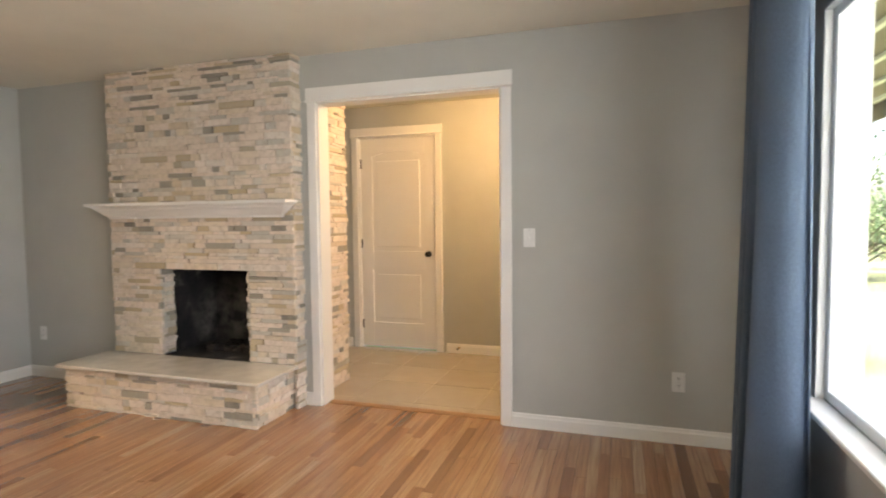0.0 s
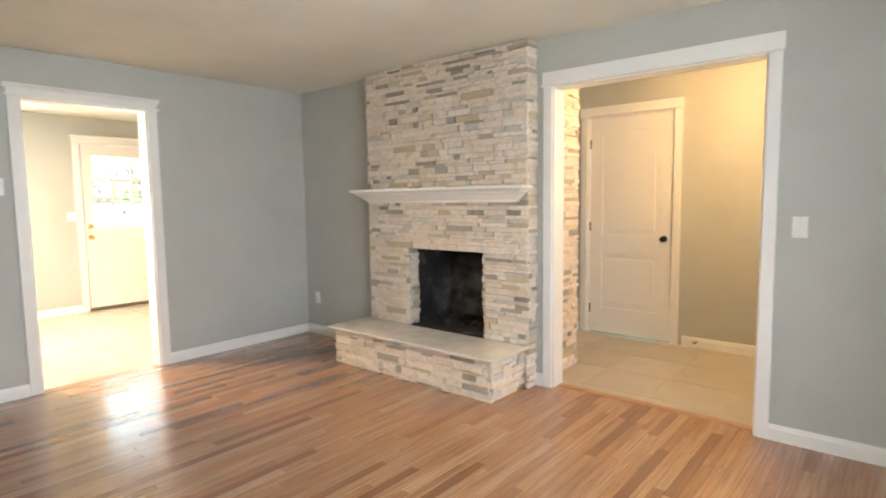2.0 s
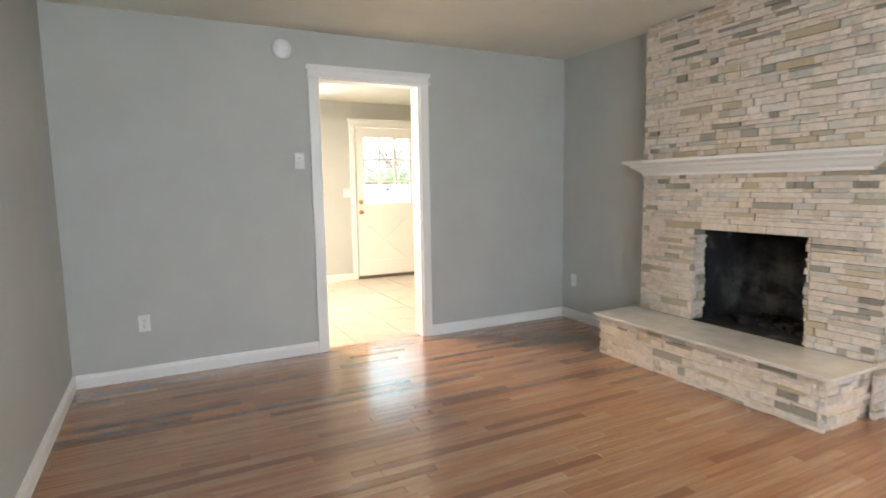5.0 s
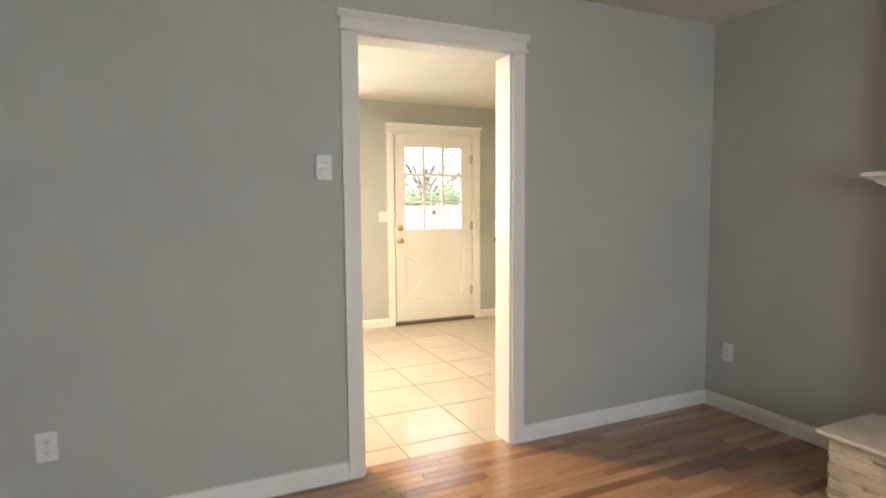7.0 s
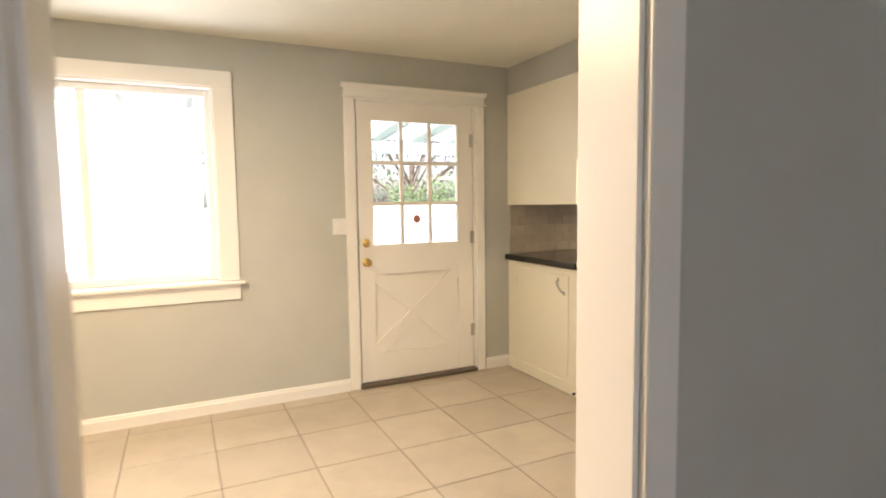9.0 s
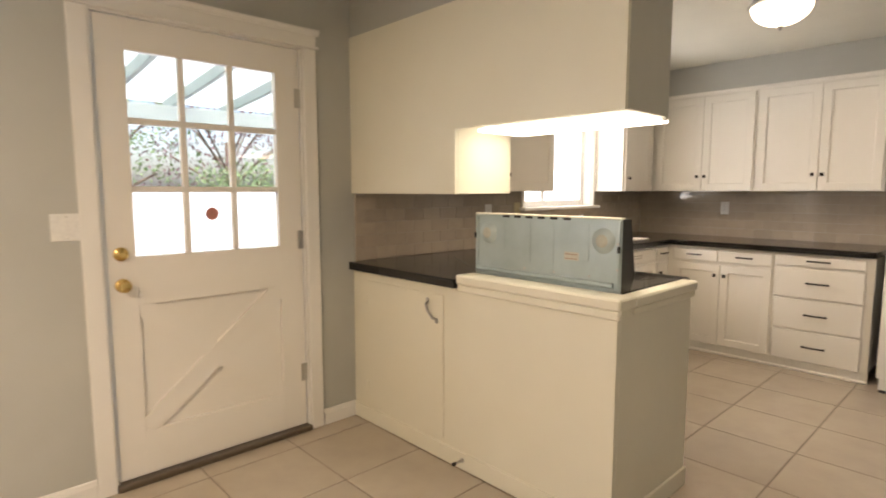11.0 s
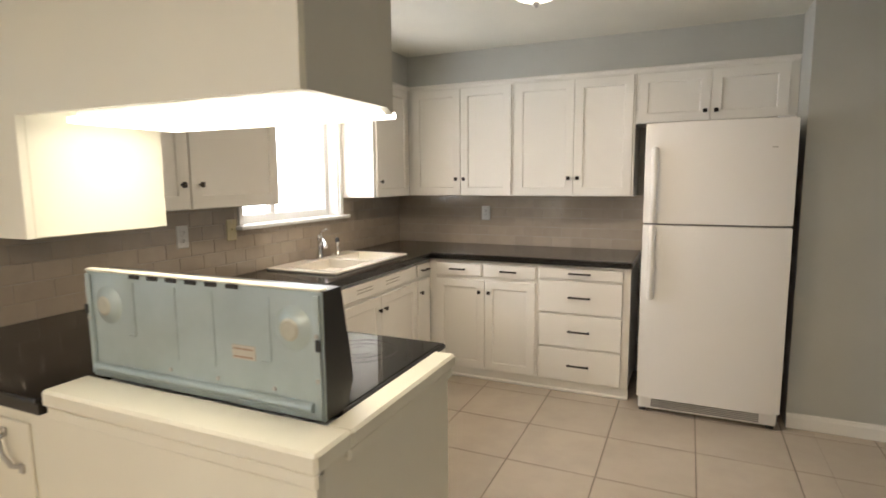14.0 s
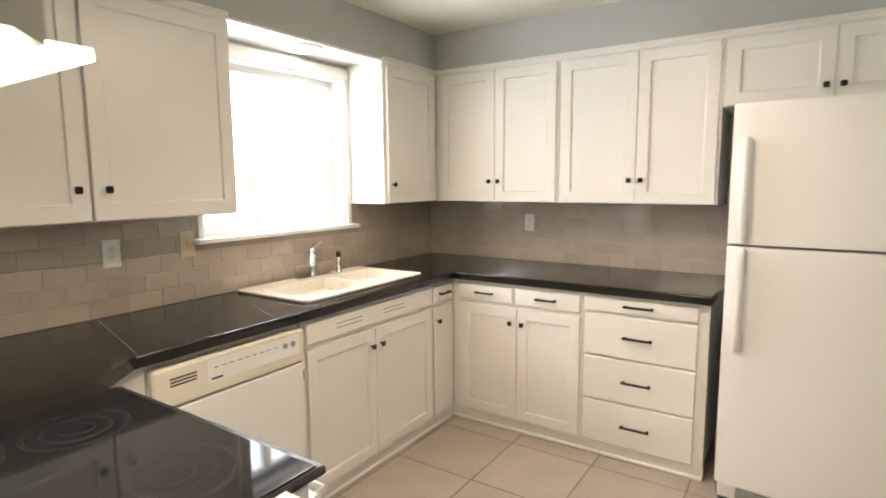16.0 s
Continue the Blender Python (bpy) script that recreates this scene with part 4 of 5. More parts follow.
lo = [bm.verts.new((-6.157, y, z)) for y, z in pts]
hi = [bm.verts.new((-6.137, y, z)) for y, z in pts]
bm.faces.new(lo), bm.faces.new(hi)
for i in range(len(pts)):
    j = (i + 1) % len(pts)
    bm.faces.new([lo[i], lo[j], hi[j], hi[i]])
part("end_panel", bm, painted("wall_colour_end_panel", (0.56, 0.55, 0.49), 0.5, 160, 0.03, 0.1), pc, "sage grey end panel with a pointed lower corner")
part("recess_top", box(-6.994, -6.158, 4.033, 4.329, 1.692, 1.71, b=0.001), CAB, pc)
part("back_panel", box(-6.994, -6.158, 4.330, 4.350, 1.66, 2.221, b=0.002), CREAM, pc)
part("lip", box(-6.45, -6.158, 4.033, 4.06, 1.650, 1.668, b=0.003), CAB, pc, "white lip under the hood")
hl = thing("hood_lamp", -6.55, 4.25, 1.692, "hood lamp above the range, its lit underside made to glow", "lamp")
part("holder", box(-6.90, -6.165, 4.10, 4.325, 1.646, 1.6915, b=0.003), TRIM, hl)
# lens widened past the holder so the whole lit underside glows
part("diffuser", box(-6.92, -6.160, 4.09, 4.408, 1.630, 1.6455, b=0.0015), UNDERGLOW, hl, "lamp lens widened into a glowing hood underside")

# base cabinets
BN, BW = ("y-", 6.905), ("x+", -7.265)
BZ, BT = 0.075, 0.895
GB_ = "base cabinets"
c = cabinet("base_cabinet", BN, -7.264, -6.434, BZ, BT, KY - 6.905 - 0.012, "white base cabinet with two drawers over two doors", GB_)
for p, q, z0, z1 in ((-7.205, -6.848, 0.775, 0.872), (-6.832, -6.445, 0.775, 0.872)):
    bar(BN, (p + q) / 2, 0.826, 0.019, 0.125, flat_front(BN, p, q, z0, z1, c))
for p, q, k in ((-7.205, -6.822, -6.857), (-6.818, -6.445, -6.783)):
    pull(BN, k, 0.665, 0.019, shaker(BN, p, q, 0.082, 0.752, c))
hinge(BN, -6.439, 0.2, c), hinge(BN, -6.439, 0.65, c)
c = cabinet("base_cabinet", BN, -6.433, -5.815, BZ, BT, KY - 6.905 - 0.012, "white base cabinet with a stack of four drawers and bar handles", GB_)
for z0, z1 in ((0.800, 0.876), (0.562, 0.786), (0.322, 0.552), (0.080, 0.312)):
    bar(BN, -6.14, (z0 + z1) / 2 + 0.004, 0.019, 0.15, flat_front(BN, -6.42, -5.862, z0, z1, c))
c = cabinet("base_cabinet", BW, 6.655, 6.904, BZ, BT, 0.57, "narrow white base cabinet with a drawer over a door", GB_)
bar(BW, 6.765, 0.826, 0.019, 0.11, flat_front(BW, 6.672, 6.868, 0.775, 0.872, c))
pull(BW, 6.70, 0.665, 0.019, flat_front(BW, 6.672, 6.868, 0.082, 0.752, c, "door"))
c = cabinet("sink_cabinet", BW, 5.668, 6.654, BZ, BT, 0.57, "white sink base cabinet with a false front over two doors", GB_)
fr = flat_front(BW, 5.69, 6.645, 0.775, 0.872, c, "false_front")
for u in (5.96, 6.30):
    for z in (0.815, 0.835):
        bm = bmesh.new()
        fbox(bm, BW, u - 0.09, u + 0.09, z - 0.002, z + 0.002, 0.0188, 0.0196, 0.0003)
        part("groove", bm, GROUT, fr)
for p, q, k in ((5.69, 6.144, 6.11), (6.148, 6.645, 6.182)):
    pull(BW, k, 0.665, 0.019, shaker(BW, p, q, 0.082, 0.752, c))
hinge(BW, 5.680, 0.2, c), hinge(BW, 5.680, 0.65, c)
cabinet("corner_filler", BW, 4.78, 4.995, BZ, BT, 0.57, "plain white filler panel beside the dishwasher", GB_)
tk = thing("toe_kick", -6.9, 6.95, 0, "worn white toe board under the base cabinets", "toe kick", kind="structure")
part("board", box(-7.285, -5.812, 6.915, 6.93, 0, BZ - 0.0005, b=0.002), CAB, tk)
part("board", box(-7.29, -7.275, 4.76, 6.914, 0, BZ - 0.0005, b=0.002), CAB, tk)
bm = bmesh.new()
for a in ((-7.27, -5.812, 6.898, 6.9145, 0, 0.02), (-7.2745, -7.26, 5.67, 6.897, 0, 0.02)):
    cbox(bm, *a, b=0.006)
part("shoe_moulding", bm, CAB, tk)

# dishwasher
dw = thing("dishwasher", -7.5, 5.33, 0, "bisque built-in dishwasher with a control panel", "dishwasher")
part("body", box(-7.84, -7.272, 5.0, 5.662, 0.02, 0.885, b=0.003), BISQUE, dw)
part("door", box(-7.2715, -7.238, 5.003, 5.659, 0.13, 0.715, b=0.006), APPL, dw)
pan = part("control_panel", box(-7.2715, -7.230, 5.003, 5.659, 0.722, 0.868, b=0.010), BISQUE, dw)
bm = bmesh.new()
for z in (0.80, 0.812, 0.824):
    cbox(bm, -7.232, -7.2285, 5.06, 5.16, z - 0.003, z + 0.003, b=0.001)
part("vent_slot", bm, DARK, pan)
part("button_field", box(-7.231, -7.2285, 5.20, 5.63, 0.765, 0.85, b=0.001), APPL, pan)
for i in range(9):
    y = 5.235 + i * 0.034
    part("button", box(-7.229, -7.2265, y - 0.007, y + 0.007, 0.800, 0.809, b=0.001), TRIM, pan)
    part("button_print", box(-7.2287, -7.2279, y - 0.009, y + 0.009, 0.818, 0.821, b=0.0001), DARK, pan)
for y in (5.555, 5.595):
    part("dial", turned(("x+", -7.2287), y, 0.815, 0, [(0.012, 0), (0.012, 0.004), (0.009, 0.006)], 18), STEEL, pan)
part("maker_bar", box(-7.2287, -7.2279, 5.215, 5.262, 0.776, 0.783, b=0.0001), DARK, pan)
part("toe_panel", box(-7.30, -7.285, 5.003, 5.659, 0.0, 0.125, b=0.003), BLACKPL, dw)

# worktop in three joined runs
wt = thing("worktop", -7.5, 6.2, 0.895, "black laminate kitchen worktop with a thick edge", "worktop")
ZT = 0.940
bm = bmesh.new()
SX0, SX1, SY0, SY1 = -7.80, -7.345, 5.80, 6.62
for a in ((KX + 0.001, SX0, 4.95, KY - 0.001), (SX1, -7.228, 4.95, 6.867), (SX0, SX1, 4.95, SY0), (SX0, SX1, SY1, KY - 0.001), (SX1, -5.806, 6.867, KY - 0.001)):
    bm = bmesh.new()
    prism(bm, [(a[0], a[2]), (a[1], a[2]), (a[1], a[3]), (a[0], a[3])], 0.8955, ZT)
    part("top", bm, COUNTER, wt)
bm = bmesh.new()
prism(bm, [(KX + 0.001, 3.985), (-6.975, 3.985), (-6.975, 4.77), (-7.09, 4.77), (-7.228, 4.9497), (KX + 0.001, 4.9497)], 0.8955, ZT)
part("top", bm, COUNTER, wt)
for p, q in (((-7.226, 4.95), (-7.226, 6.862)), ((-7.226, 6.862), (-5.808, 6.862)), ((-7.83, 3.986), (-6.977, 3.986))):
    bm = bmesh.new()
    tube(bm, [(*p, ZT - 0.008), (*q, ZT - 0.008)], 0.0075, 10)
    part("edge_roll", bm, COUNTER, wt, smooth=True)
for p, q in (((-7.85, 5.12), (-7.24, 4.965)), ((-7.62, 5.66), (-7.24, 5.52)), ((-7.36, 5.80), (-7.235, 5.76)), ((-7.60, 4.60), (-7.2, 4.35))):
    bm = bmesh.new()
    tube(bm, [(*p, ZT + 0.0001), (*q, ZT + 0.0001)], 0.0012, 5)
    part("scratch", bm, SEAM, wt, "pale scratch")

# sink with two bowls
sk = thing("kitchen_sink", -7.57, 6.2, ZT, "cream double-bowl drop-in sink", "sink")
bm = bmesh.new()
R0, R1, R2, R3 = -7.825, -7.325, 5.77, 6.65
bowls = ((-7.70, -7.37, 5.815, 6.23), (-7.70, -7.37, 6.275, 6.605))
xs, yy = [R0, -7.70, -7.37, R1], [R2, 5.815, 6.23, 6.275, 6.605, R3]
for i in range(3):
    for j in range(5):
        if i == 1 and j in (1, 3):
            continue
        cbox(bm, xs[i], xs[i + 1], yy[j], yy[j + 1], ZT + 0.0005, ZT + 0.016, b=0.0001)
part("rim", bm, SINKM, sk)
bm = bmesh.new()
tube(bm, [(R0, R2 + 0.01, ZT + 0.008), (R0, R3 - 0.01, ZT + 0.008), (R0 + 0.01, R3, ZT + 0.008), (R1 - 0.01, R3, ZT + 0.008), (R1, R3 - 0.01, ZT + 0.008), (R1, R2 + 0.01, ZT + 0.008), (R1 - 0.01, R2, ZT + 0.008), (R0 + 0.01, R2, ZT + 0.008), (R0, R2 + 0.01, ZT + 0.008)], 0.008, 10)
part("rim_roll", bm, SINKM, sk, smooth=True)
for x0, x1, y0, y1 in bowls:
    bm = bmesh.new()
    n_ = 6
    rings = []
    for k in range(n_ + 1):
        a = k / n_
        s = 0.05 * (1 - math.cos(a * math.pi / 2)) if k < n_ else 0.12
        z = ZT + 0.0155 - 0.17 * math.sin(a * math.pi / 2)
        rings.append([bm.verts.new(p) for p in ((x0 + s, y0 + s, z), (x1 - s, y0 + s, z), (x1 - s, y1 - s, z), (x0 + s, y1 - s, z))])
    for p, q in zip(rings, rings[1:]):
        for i in range(4):
            bm.faces.new([p[i], p[(i + 1) % 4], q[(i + 1) % 4], q[i]])
    bm.faces.new(rings[-1])
    part("bowl", bm, SINKM, sk, smooth=True)
fc = thing("faucet", -7.76, 6.22, ZT + 0.016, "chrome single-lever kitchen faucet behind the sink", "faucet")
bm = bmesh.new()
prism(bm, [(-7.79, 6.10), (-7.735, 6.10), (-7.735, 6.36), (-7.79, 6.36)], ZT + 0.0165, ZT + 0.024)
part("base_plate", bm, CHROME, fc)
bm = bmesh.new()
lathe(bm, [(0.026, 0), (0.024, 0.012), (0.019, 0.03), (0.018, 0.10), (0.022, 0.115), (0.024, 0.135), (0.018, 0.150), (0.006, 0.155)], Matrix.Translation((-7.762, 6.22, ZT + 0.024)), 24)
part("body", bm, CHROME, fc, smooth=True)
bm = bmesh.new()
tube(bm, [(-7.76, 6.22, ZT + 0.11), (-7.72, 6.18, ZT + 0.148), (-7.67, 6.13, ZT + 0.158), (-7.62, 6.085, ZT + 0.142), (-7.605, 6.07, ZT + 0.115)], 0.013, 12)
part("spout", bm, CHROME, fc, smooth=True)
bm = bmesh.new()
tube(bm, [(-7.762, 6.22, ZT + 0.172), (-7.75, 6.225, ZT + 0.195), (-7.71, 6.235, ZT + 0.215)], 0.007, 10)
part("lever", bm, CHROME, fc, smooth=True)
sp = thing("sink_sprayer", -7.76, 6.42, ZT + 0.016, "small chrome side sprayer beside the faucet", "sprayer")
bm = bmesh.new()
lathe(bm, [(0.020, 0), (0.018, 0.012), (0.011, 0.02), (0.010, 0.07), (0.015, 0.09)], Matrix.Translation((-7.76, 6.42, ZT + 0.0165)), 18)
part("stem", bm, CHROME, sp, smooth=True)
bm = bmesh.new()
lathe(bm, [(0.015, 0.09), (0.017, 0.105), (0.012, 0.122), (0.004, 0.125)], Matrix.Translation((-7.76, 6.42, ZT + 0.0165)), 18)
part("head", bm, BLACKPL, sp, smooth=True)

SW, SN = ("x+", KX + 0.008), ("y-", KY - 0.008)
plate("wall_outlet", SW, 5.197, 1.200, "white duplex outlet set in the grey tile backsplash", "outlet")
plate("light_switch", SW, 5.53, 1.207, "almond double switch plate set in the tile backsplash", "light switch", 0.075, 0.12, ALMOND)
plate("wall_outlet", SN, -7.034, 1.200, "white outlet set in the tile backsplash under the cabinets", "outlet")

# refrigerator
fg = thing("refrigerator", -5.35, 7.1, 0, "white top-freezer refrigerator with moulded handles", "refrigerator")
# grey sides; their dark tone also carries the shade in the wall gap
part("body", box(-5.742, -4.962, 6.815, 7.46, 0.02, 1.79, b=0.006), plain("shaded_grey_fridge_side", (0.30, 0.30, 0.30), 0.45), fg, "grey cabinet sides, darkened for the shaded gap by the wall")
for z0, z1, nm in ((0.105, 1.194, "lower_door"), (1.206, 1.80, "freezer_door")):
    bm = bmesh.new()
    n_ = 16
    pts = [(-5.745, 6.812)] + [(-5.745 + 0.785 * i / n_, 6.752 - 0.018 * math.sin(math.pi * i / n_) ** 0.6) for i in range(n_ + 1)] + [(-4.960, 6.812)]
    prism(bm, pts, z0, z1)
    bmesh.ops.bevel(bm, geom=[e for e in bm.edges if abs(e.verts[0].co.z - e.verts[1].co.z) < 1e-6], offset=0.006, segments=2, affect="EDGES", profile=0.5)
    d = part(nm, bm, APPL, fg, smooth=True)
    bm = bmesh.new()
    h0, h1 = (0.74, 1.185) if z0 < 1 else (1.215, 1.655)
    tube(bm, [(-5.688, 6.742, h0 + 0.005), (-5.688, 6.722, h0 + 0.03), (-5.688, 6.715, h0 + 0.09), (-5.688, 6.715, h1 - 0.09), (-5.688, 6.72, h1 - 0.03), (-5.688, 6.742, h1 - 0.005)], 0.019, 14)
    part("handle", bm, APPL, d, smooth=True)
part("gasket", box(-5.735, -4.97, 6.765, 6.814, 1.1945, 1.2055, b=0.001), plain("grey_gasket", (0.25, 0.25, 0.25), 0.7), fg)
part("maker_bar", box(-5.115, -5.055, 6.7405, 6.7440, 1.640, 1.646, b=0.0005), STEEL, fg)
gr = part("toe_grille", box(-5.735, -4.97, 6.79, 6.814, 0.018, 0.098, b=0.004), APPL, fg)
for i in range(5):
    z = 0.033 + i * 0.011
    part("grille_slot", box(-5.66, -5.06, 6.7885, 6.7912, z, z + 0.005, b=0.0003), DARK, gr)
for x in (-5.71, -5.0):
    part("foot", box(x - 0.02, x + 0.02, 6.785, 6.86, 0, 0.019, b=0.003), BLACKPL, fg)
part("hinge_cover", box(-5.06, -4.975, 6.77, 6.85, 1.8005, 1.815, b=0.005), APPL, fg)

# peninsula base
pb = thing("kitchen_peninsula", -7.0, 4.35, 0, "cream painted peninsula base with one cupboard door and a raised cap", "kitchen peninsula")
part("front_panel", box(KX + 0.001, -6.1415, 4.018, 4.045, 0, 0.895, b=0.001), CREAM, pb)
part("end_panel", box(-6.165, -6.141, 4.0455, 4.668, 0, 0.917, b=0.002), CREAM, pb)
part("base_board", box(KX + 0.001, -6.135, 4.004, 4.0175, 0, 0.085, b=0.003), CREAM, pb)
part("base_board", box(-6.1405, -6.128, 4.02, 4.668, 0, 0.085, b=0.003), CREAM, pb)
part("inner_body", box(-7.835, -6.99, 4.046, 4.74, 0.07, 0.895, b=0.001), CREAM, pb)
pf = ("y-", 4.018)
bm = bmesh.new()
fbox(bm, pf, -7.715, -7.075, 0.11, 0.845, 0.0005, 0.008, 0.003)
dr = part("door", bm, CREAM, pb)
bm = bmesh.new()
hx, hz = -7.155, 0.755
tube(bm, [fpoint(pf, hx - 0.03, hz + 0.045, 0.01), fpoint(pf, hx - 0.025, hz + 0.035, 0.03), fpoint(pf, hx - 0.005, hz + 0.0, 0.034), fpoint(pf, hx + 0.025, hz - 0.03, 0.03), fpoint(pf, hx + 0.035, hz - 0.04, 0.01)], 0.0065, 10)
for a, b in ((hx - 0.031, hz + 0.05), (hx + 0.037, hz - 0.044)):
    fbox(bm, pf, a - 0.010, a + 0.010, b - 0.014, b + 0.014, 0.008, 0.016, 0.003)
part("handle", bm, STEEL, dr, "worn steel bow handle", smooth=True)
for z in (0.22, 0.73):
    bm = bmesh.new()
    fbox(bm, pf, -7.728, -7.716, z - 0.025, z + 0.025, 0.0005, 0.011, 0.002)
    part("hinge", bm, CREAM, dr)
bm = bmesh.new()
cbox(bm, -6.970, -6.118, 3.990, 4.115, 0.9175, 0.962, b=0.007)
cbox(bm, -6.970, -6.126, 4.000, 4.0178, 0.880, 0.9174, b=0.006)
part("cap_rail", bm, CREAM, pb, "rounded cream cap rail")
bm = bmesh.new()
cbox(bm, -6.190, -6.118, 4.1155, 4.678, 0.9175, 0.958, b=0.007)
cbox(bm, -6.1408, -6.126, 4.1155, 4.673, 0.885, 0.9174, b=0.006)
part("cap_rail", bm, CREAM, pb, "rounded cream cap rail")
part("back_board", box(-6.970, -6.1655, 4.0455, 4.10, 0.0, 0.917, b=0.001), CREAM, pb)
sd = thing("door_stop", -7.0, 3.96, 0.04, "small black-tipped door stop on the peninsula base", "door stop")
part("spring", turned(("y-", 4.004), -6.93, 0.05, 0, [(0.012, 0), (0.012, 0.004), (0.006, 0.006), (0.006, 0.05)], 12), STEEL, sd)
part("tip", turned(("y-", 3.954), -6.93, 0.05, 0, [(0.009, 0), (0.009, 0.014), (0.006, 0.018)], 12), BLACKPL, sd)

# range with a tall backguard, its bare metal back to the dining room
rg = thing("electric_range", -6.58, 4.45, 0, "electric range with black glass cooktop and bare metal backguard", "range")
RX0, RX1 = -6.968, -6.196
part("body", box(RX0 + 0.004, RX1 - 0.004, 4.13, 4.74, 0.02, 0.93, b=0.003), APPL, rg)
part("cooktop_frame", box(RX0, RX1, 4.20, 4.785, 0.931, 0.9515, b=0.007), BLACKPL, rg)
ct = part("cooktop_glass", box(RX0 + 0.012, RX1 - 0.012, 4.212, 4.765, 0.9512, 0.9545, b=0.001), BLACKGLASS, rg)
for x, y, r in ((-6.77, 4.59, 0.105), (-6.41, 4.60, 0.12), (-6.80, 4.35, 0.115), (-6.40, 4.35, 0.085)):
    for k in (1.0, 0.93, 0.66, 0.60, 0.34):
        bm = bmesh.new()
        seg = 48
        a_ = [bm.verts.new((x + r * k * math.cos(2 * math.pi * i / seg), y + r * k * math.sin(2 * math.pi * i / seg), 0.9549)) for i in range(seg)]
        b_ = [bm.verts.new((x + (r * k - 0.003) * math.cos(2 * math.pi * i / seg), y + (r * k - 0.003) * math.sin(2 * math.pi * i / seg), 0.9549)) for i in range(seg)]
        for i in range(seg):
            j = (i + 1) % seg
            bm.faces.new([a_[i], a_[j], b_[j], b_[i]])
        part("burner_ring", bm, RING, ct)
part("oven_door", box(RX0 + 0.006, RX1 - 0.006, 4.7405, 4.775, 0.20, 0.895, b=0.006), APPL, rg)
bm = bmesh.new()
tube(bm, [(RX0 + 0.05, 4.775, 0.86), (RX0 + 0.05, 4.815, 0.865), (RX1 - 0.05, 4.815, 0.865), (RX1 - 0.05, 4.775, 0.86)], 0.013, 10)
part("oven_handle", bm, APPL, rg)
bgd = part("backguard", box(RX0, RX1, 4.131, 4.137, 0.955, 1.246, b=0.002), GALV, rg, "pale blue pressed metal back of the control panel")
for x in (RX0 + 0.004, RX1 - 0.02):
    part("flange", box(x, x + 0.016, 4.1235, 4.1305, 0.965, 1.24, b=0.002), GALV, bgd)
bm = bmesh.new()
tube(bm, [(RX0 + 0.015, 4.130, 0.985), (RX1 - 0.03, 4.130, 0.985)], 0.012, 10)
part("bottom_rib", bm, GALV, bgd, smooth=True)
part("top_cap", box(RX0, RX1, 4.128, 4.152, 1.2465, 1.254, b=0.003), CREAM, bgd)
for x in (-6.884, -6.276):
    bm = bmesh.new()
    lathe(bm, [(0.052, 0), (0.047, 0.003), (0.036, 0.010), (0.026, 0.014), (0.012, 0.016)], Matrix.Translation((x, 4.1315, 1.160)) @ OUT["y-"], 28)
    part("pressed_boss", bm, GALV, bgd, smooth=True)
    part("boss_cover", turned(("y-", 4.1315), x, 1.160, 0.0145, [(0.026, 0), (0.020, 0.003), (0.006, 0.004)], 20), plain("yellowed_metal", (0.50, 0.50, 0.43), 0.45), bgd)
for x, z in ((-6.786, 1.089), (-6.637, 1.038), (-6.513, 1.04), (-6.342, 1.077)):
    bm = bmesh.new()
    tube(bm, [(x, 4.1312, z), (x, 4.1312, 1.225)], 0.003, 6)
    if x in (-6.786, -6.342):
        tube(bm, [(x, 4.1312, z), (x - 0.006, 4.1312, z - 0.006), (x - 0.028, 4.1312, z - 0.006)], 0.0025, 6)
    part("stiffening_rib", bm, GALV, bgd, smooth=True)
part("rating_label", box(-6.457, -6.387, 4.1296, 4.1312, 1.070, 1.104, b=0.0003), TAG, bgd, "yellowed rating label")
for z in (1.076, 1.095):
    part("label_print", box(-6.452, -6.394, 4.1290, 4.1297, z - 0.0018, z + 0.0018, b=0.0001), LABELINK, bgd)
for i in range(6):
    x = -6.795 + 0.066 * i
    part("vent_slot", box(x, x + 0.036, 4.1270, 4.1312, 1.236, 1.247, b=0.0008), DARK, bgd)
for x, z in ((RX1 - 0.012, 1.15), (RX1 - 0.012, 1.05), (RX0 + 0.3, 1.012), (RX0 + 0.46, 1.012), (RX1 - 0.14, 1.012), (RX0 + 0.012, 1.12)):
    part("screw", turned(("y-", 4.1240 if x < RX0 + 0.02 or x > RX1 - 0.02 else 4.1312), x, z, 0, [(0.006, 0), (0.005, 0.003)], 10), STEEL, bgd)
for x, z in ((RX1 - 0.014, 1.130), (RX0 - 0.001, 1.145)):
    part("clip", box(x, x + 0.013, 4.1195, 4.1236, z - 0.013, z + 0.013, b=0.001), DARK, bgd, "dark spring clip")
bm = bmesh.new()
pts = [(4.1375, 0.9555), (4.215, 0.958), (4.245, 1.02), (4.205, 1.246), (4.1375, 1.246)]
lo = [bm.verts.new((RX0 + 0.002, y, z)) for y, z in pts]
hi = [bm.verts.new((RX1 - 0.002, y, z)) for y, z in pts]
bm.faces.new(lo), bm.faces.new(hi)
for i in range(5):
    j = (i + 1) % 5
    bm.faces.new([lo[i], lo[j], hi[j], hi[i]])
part("control_console", bm, BLACKPL, bgd, "black control console")

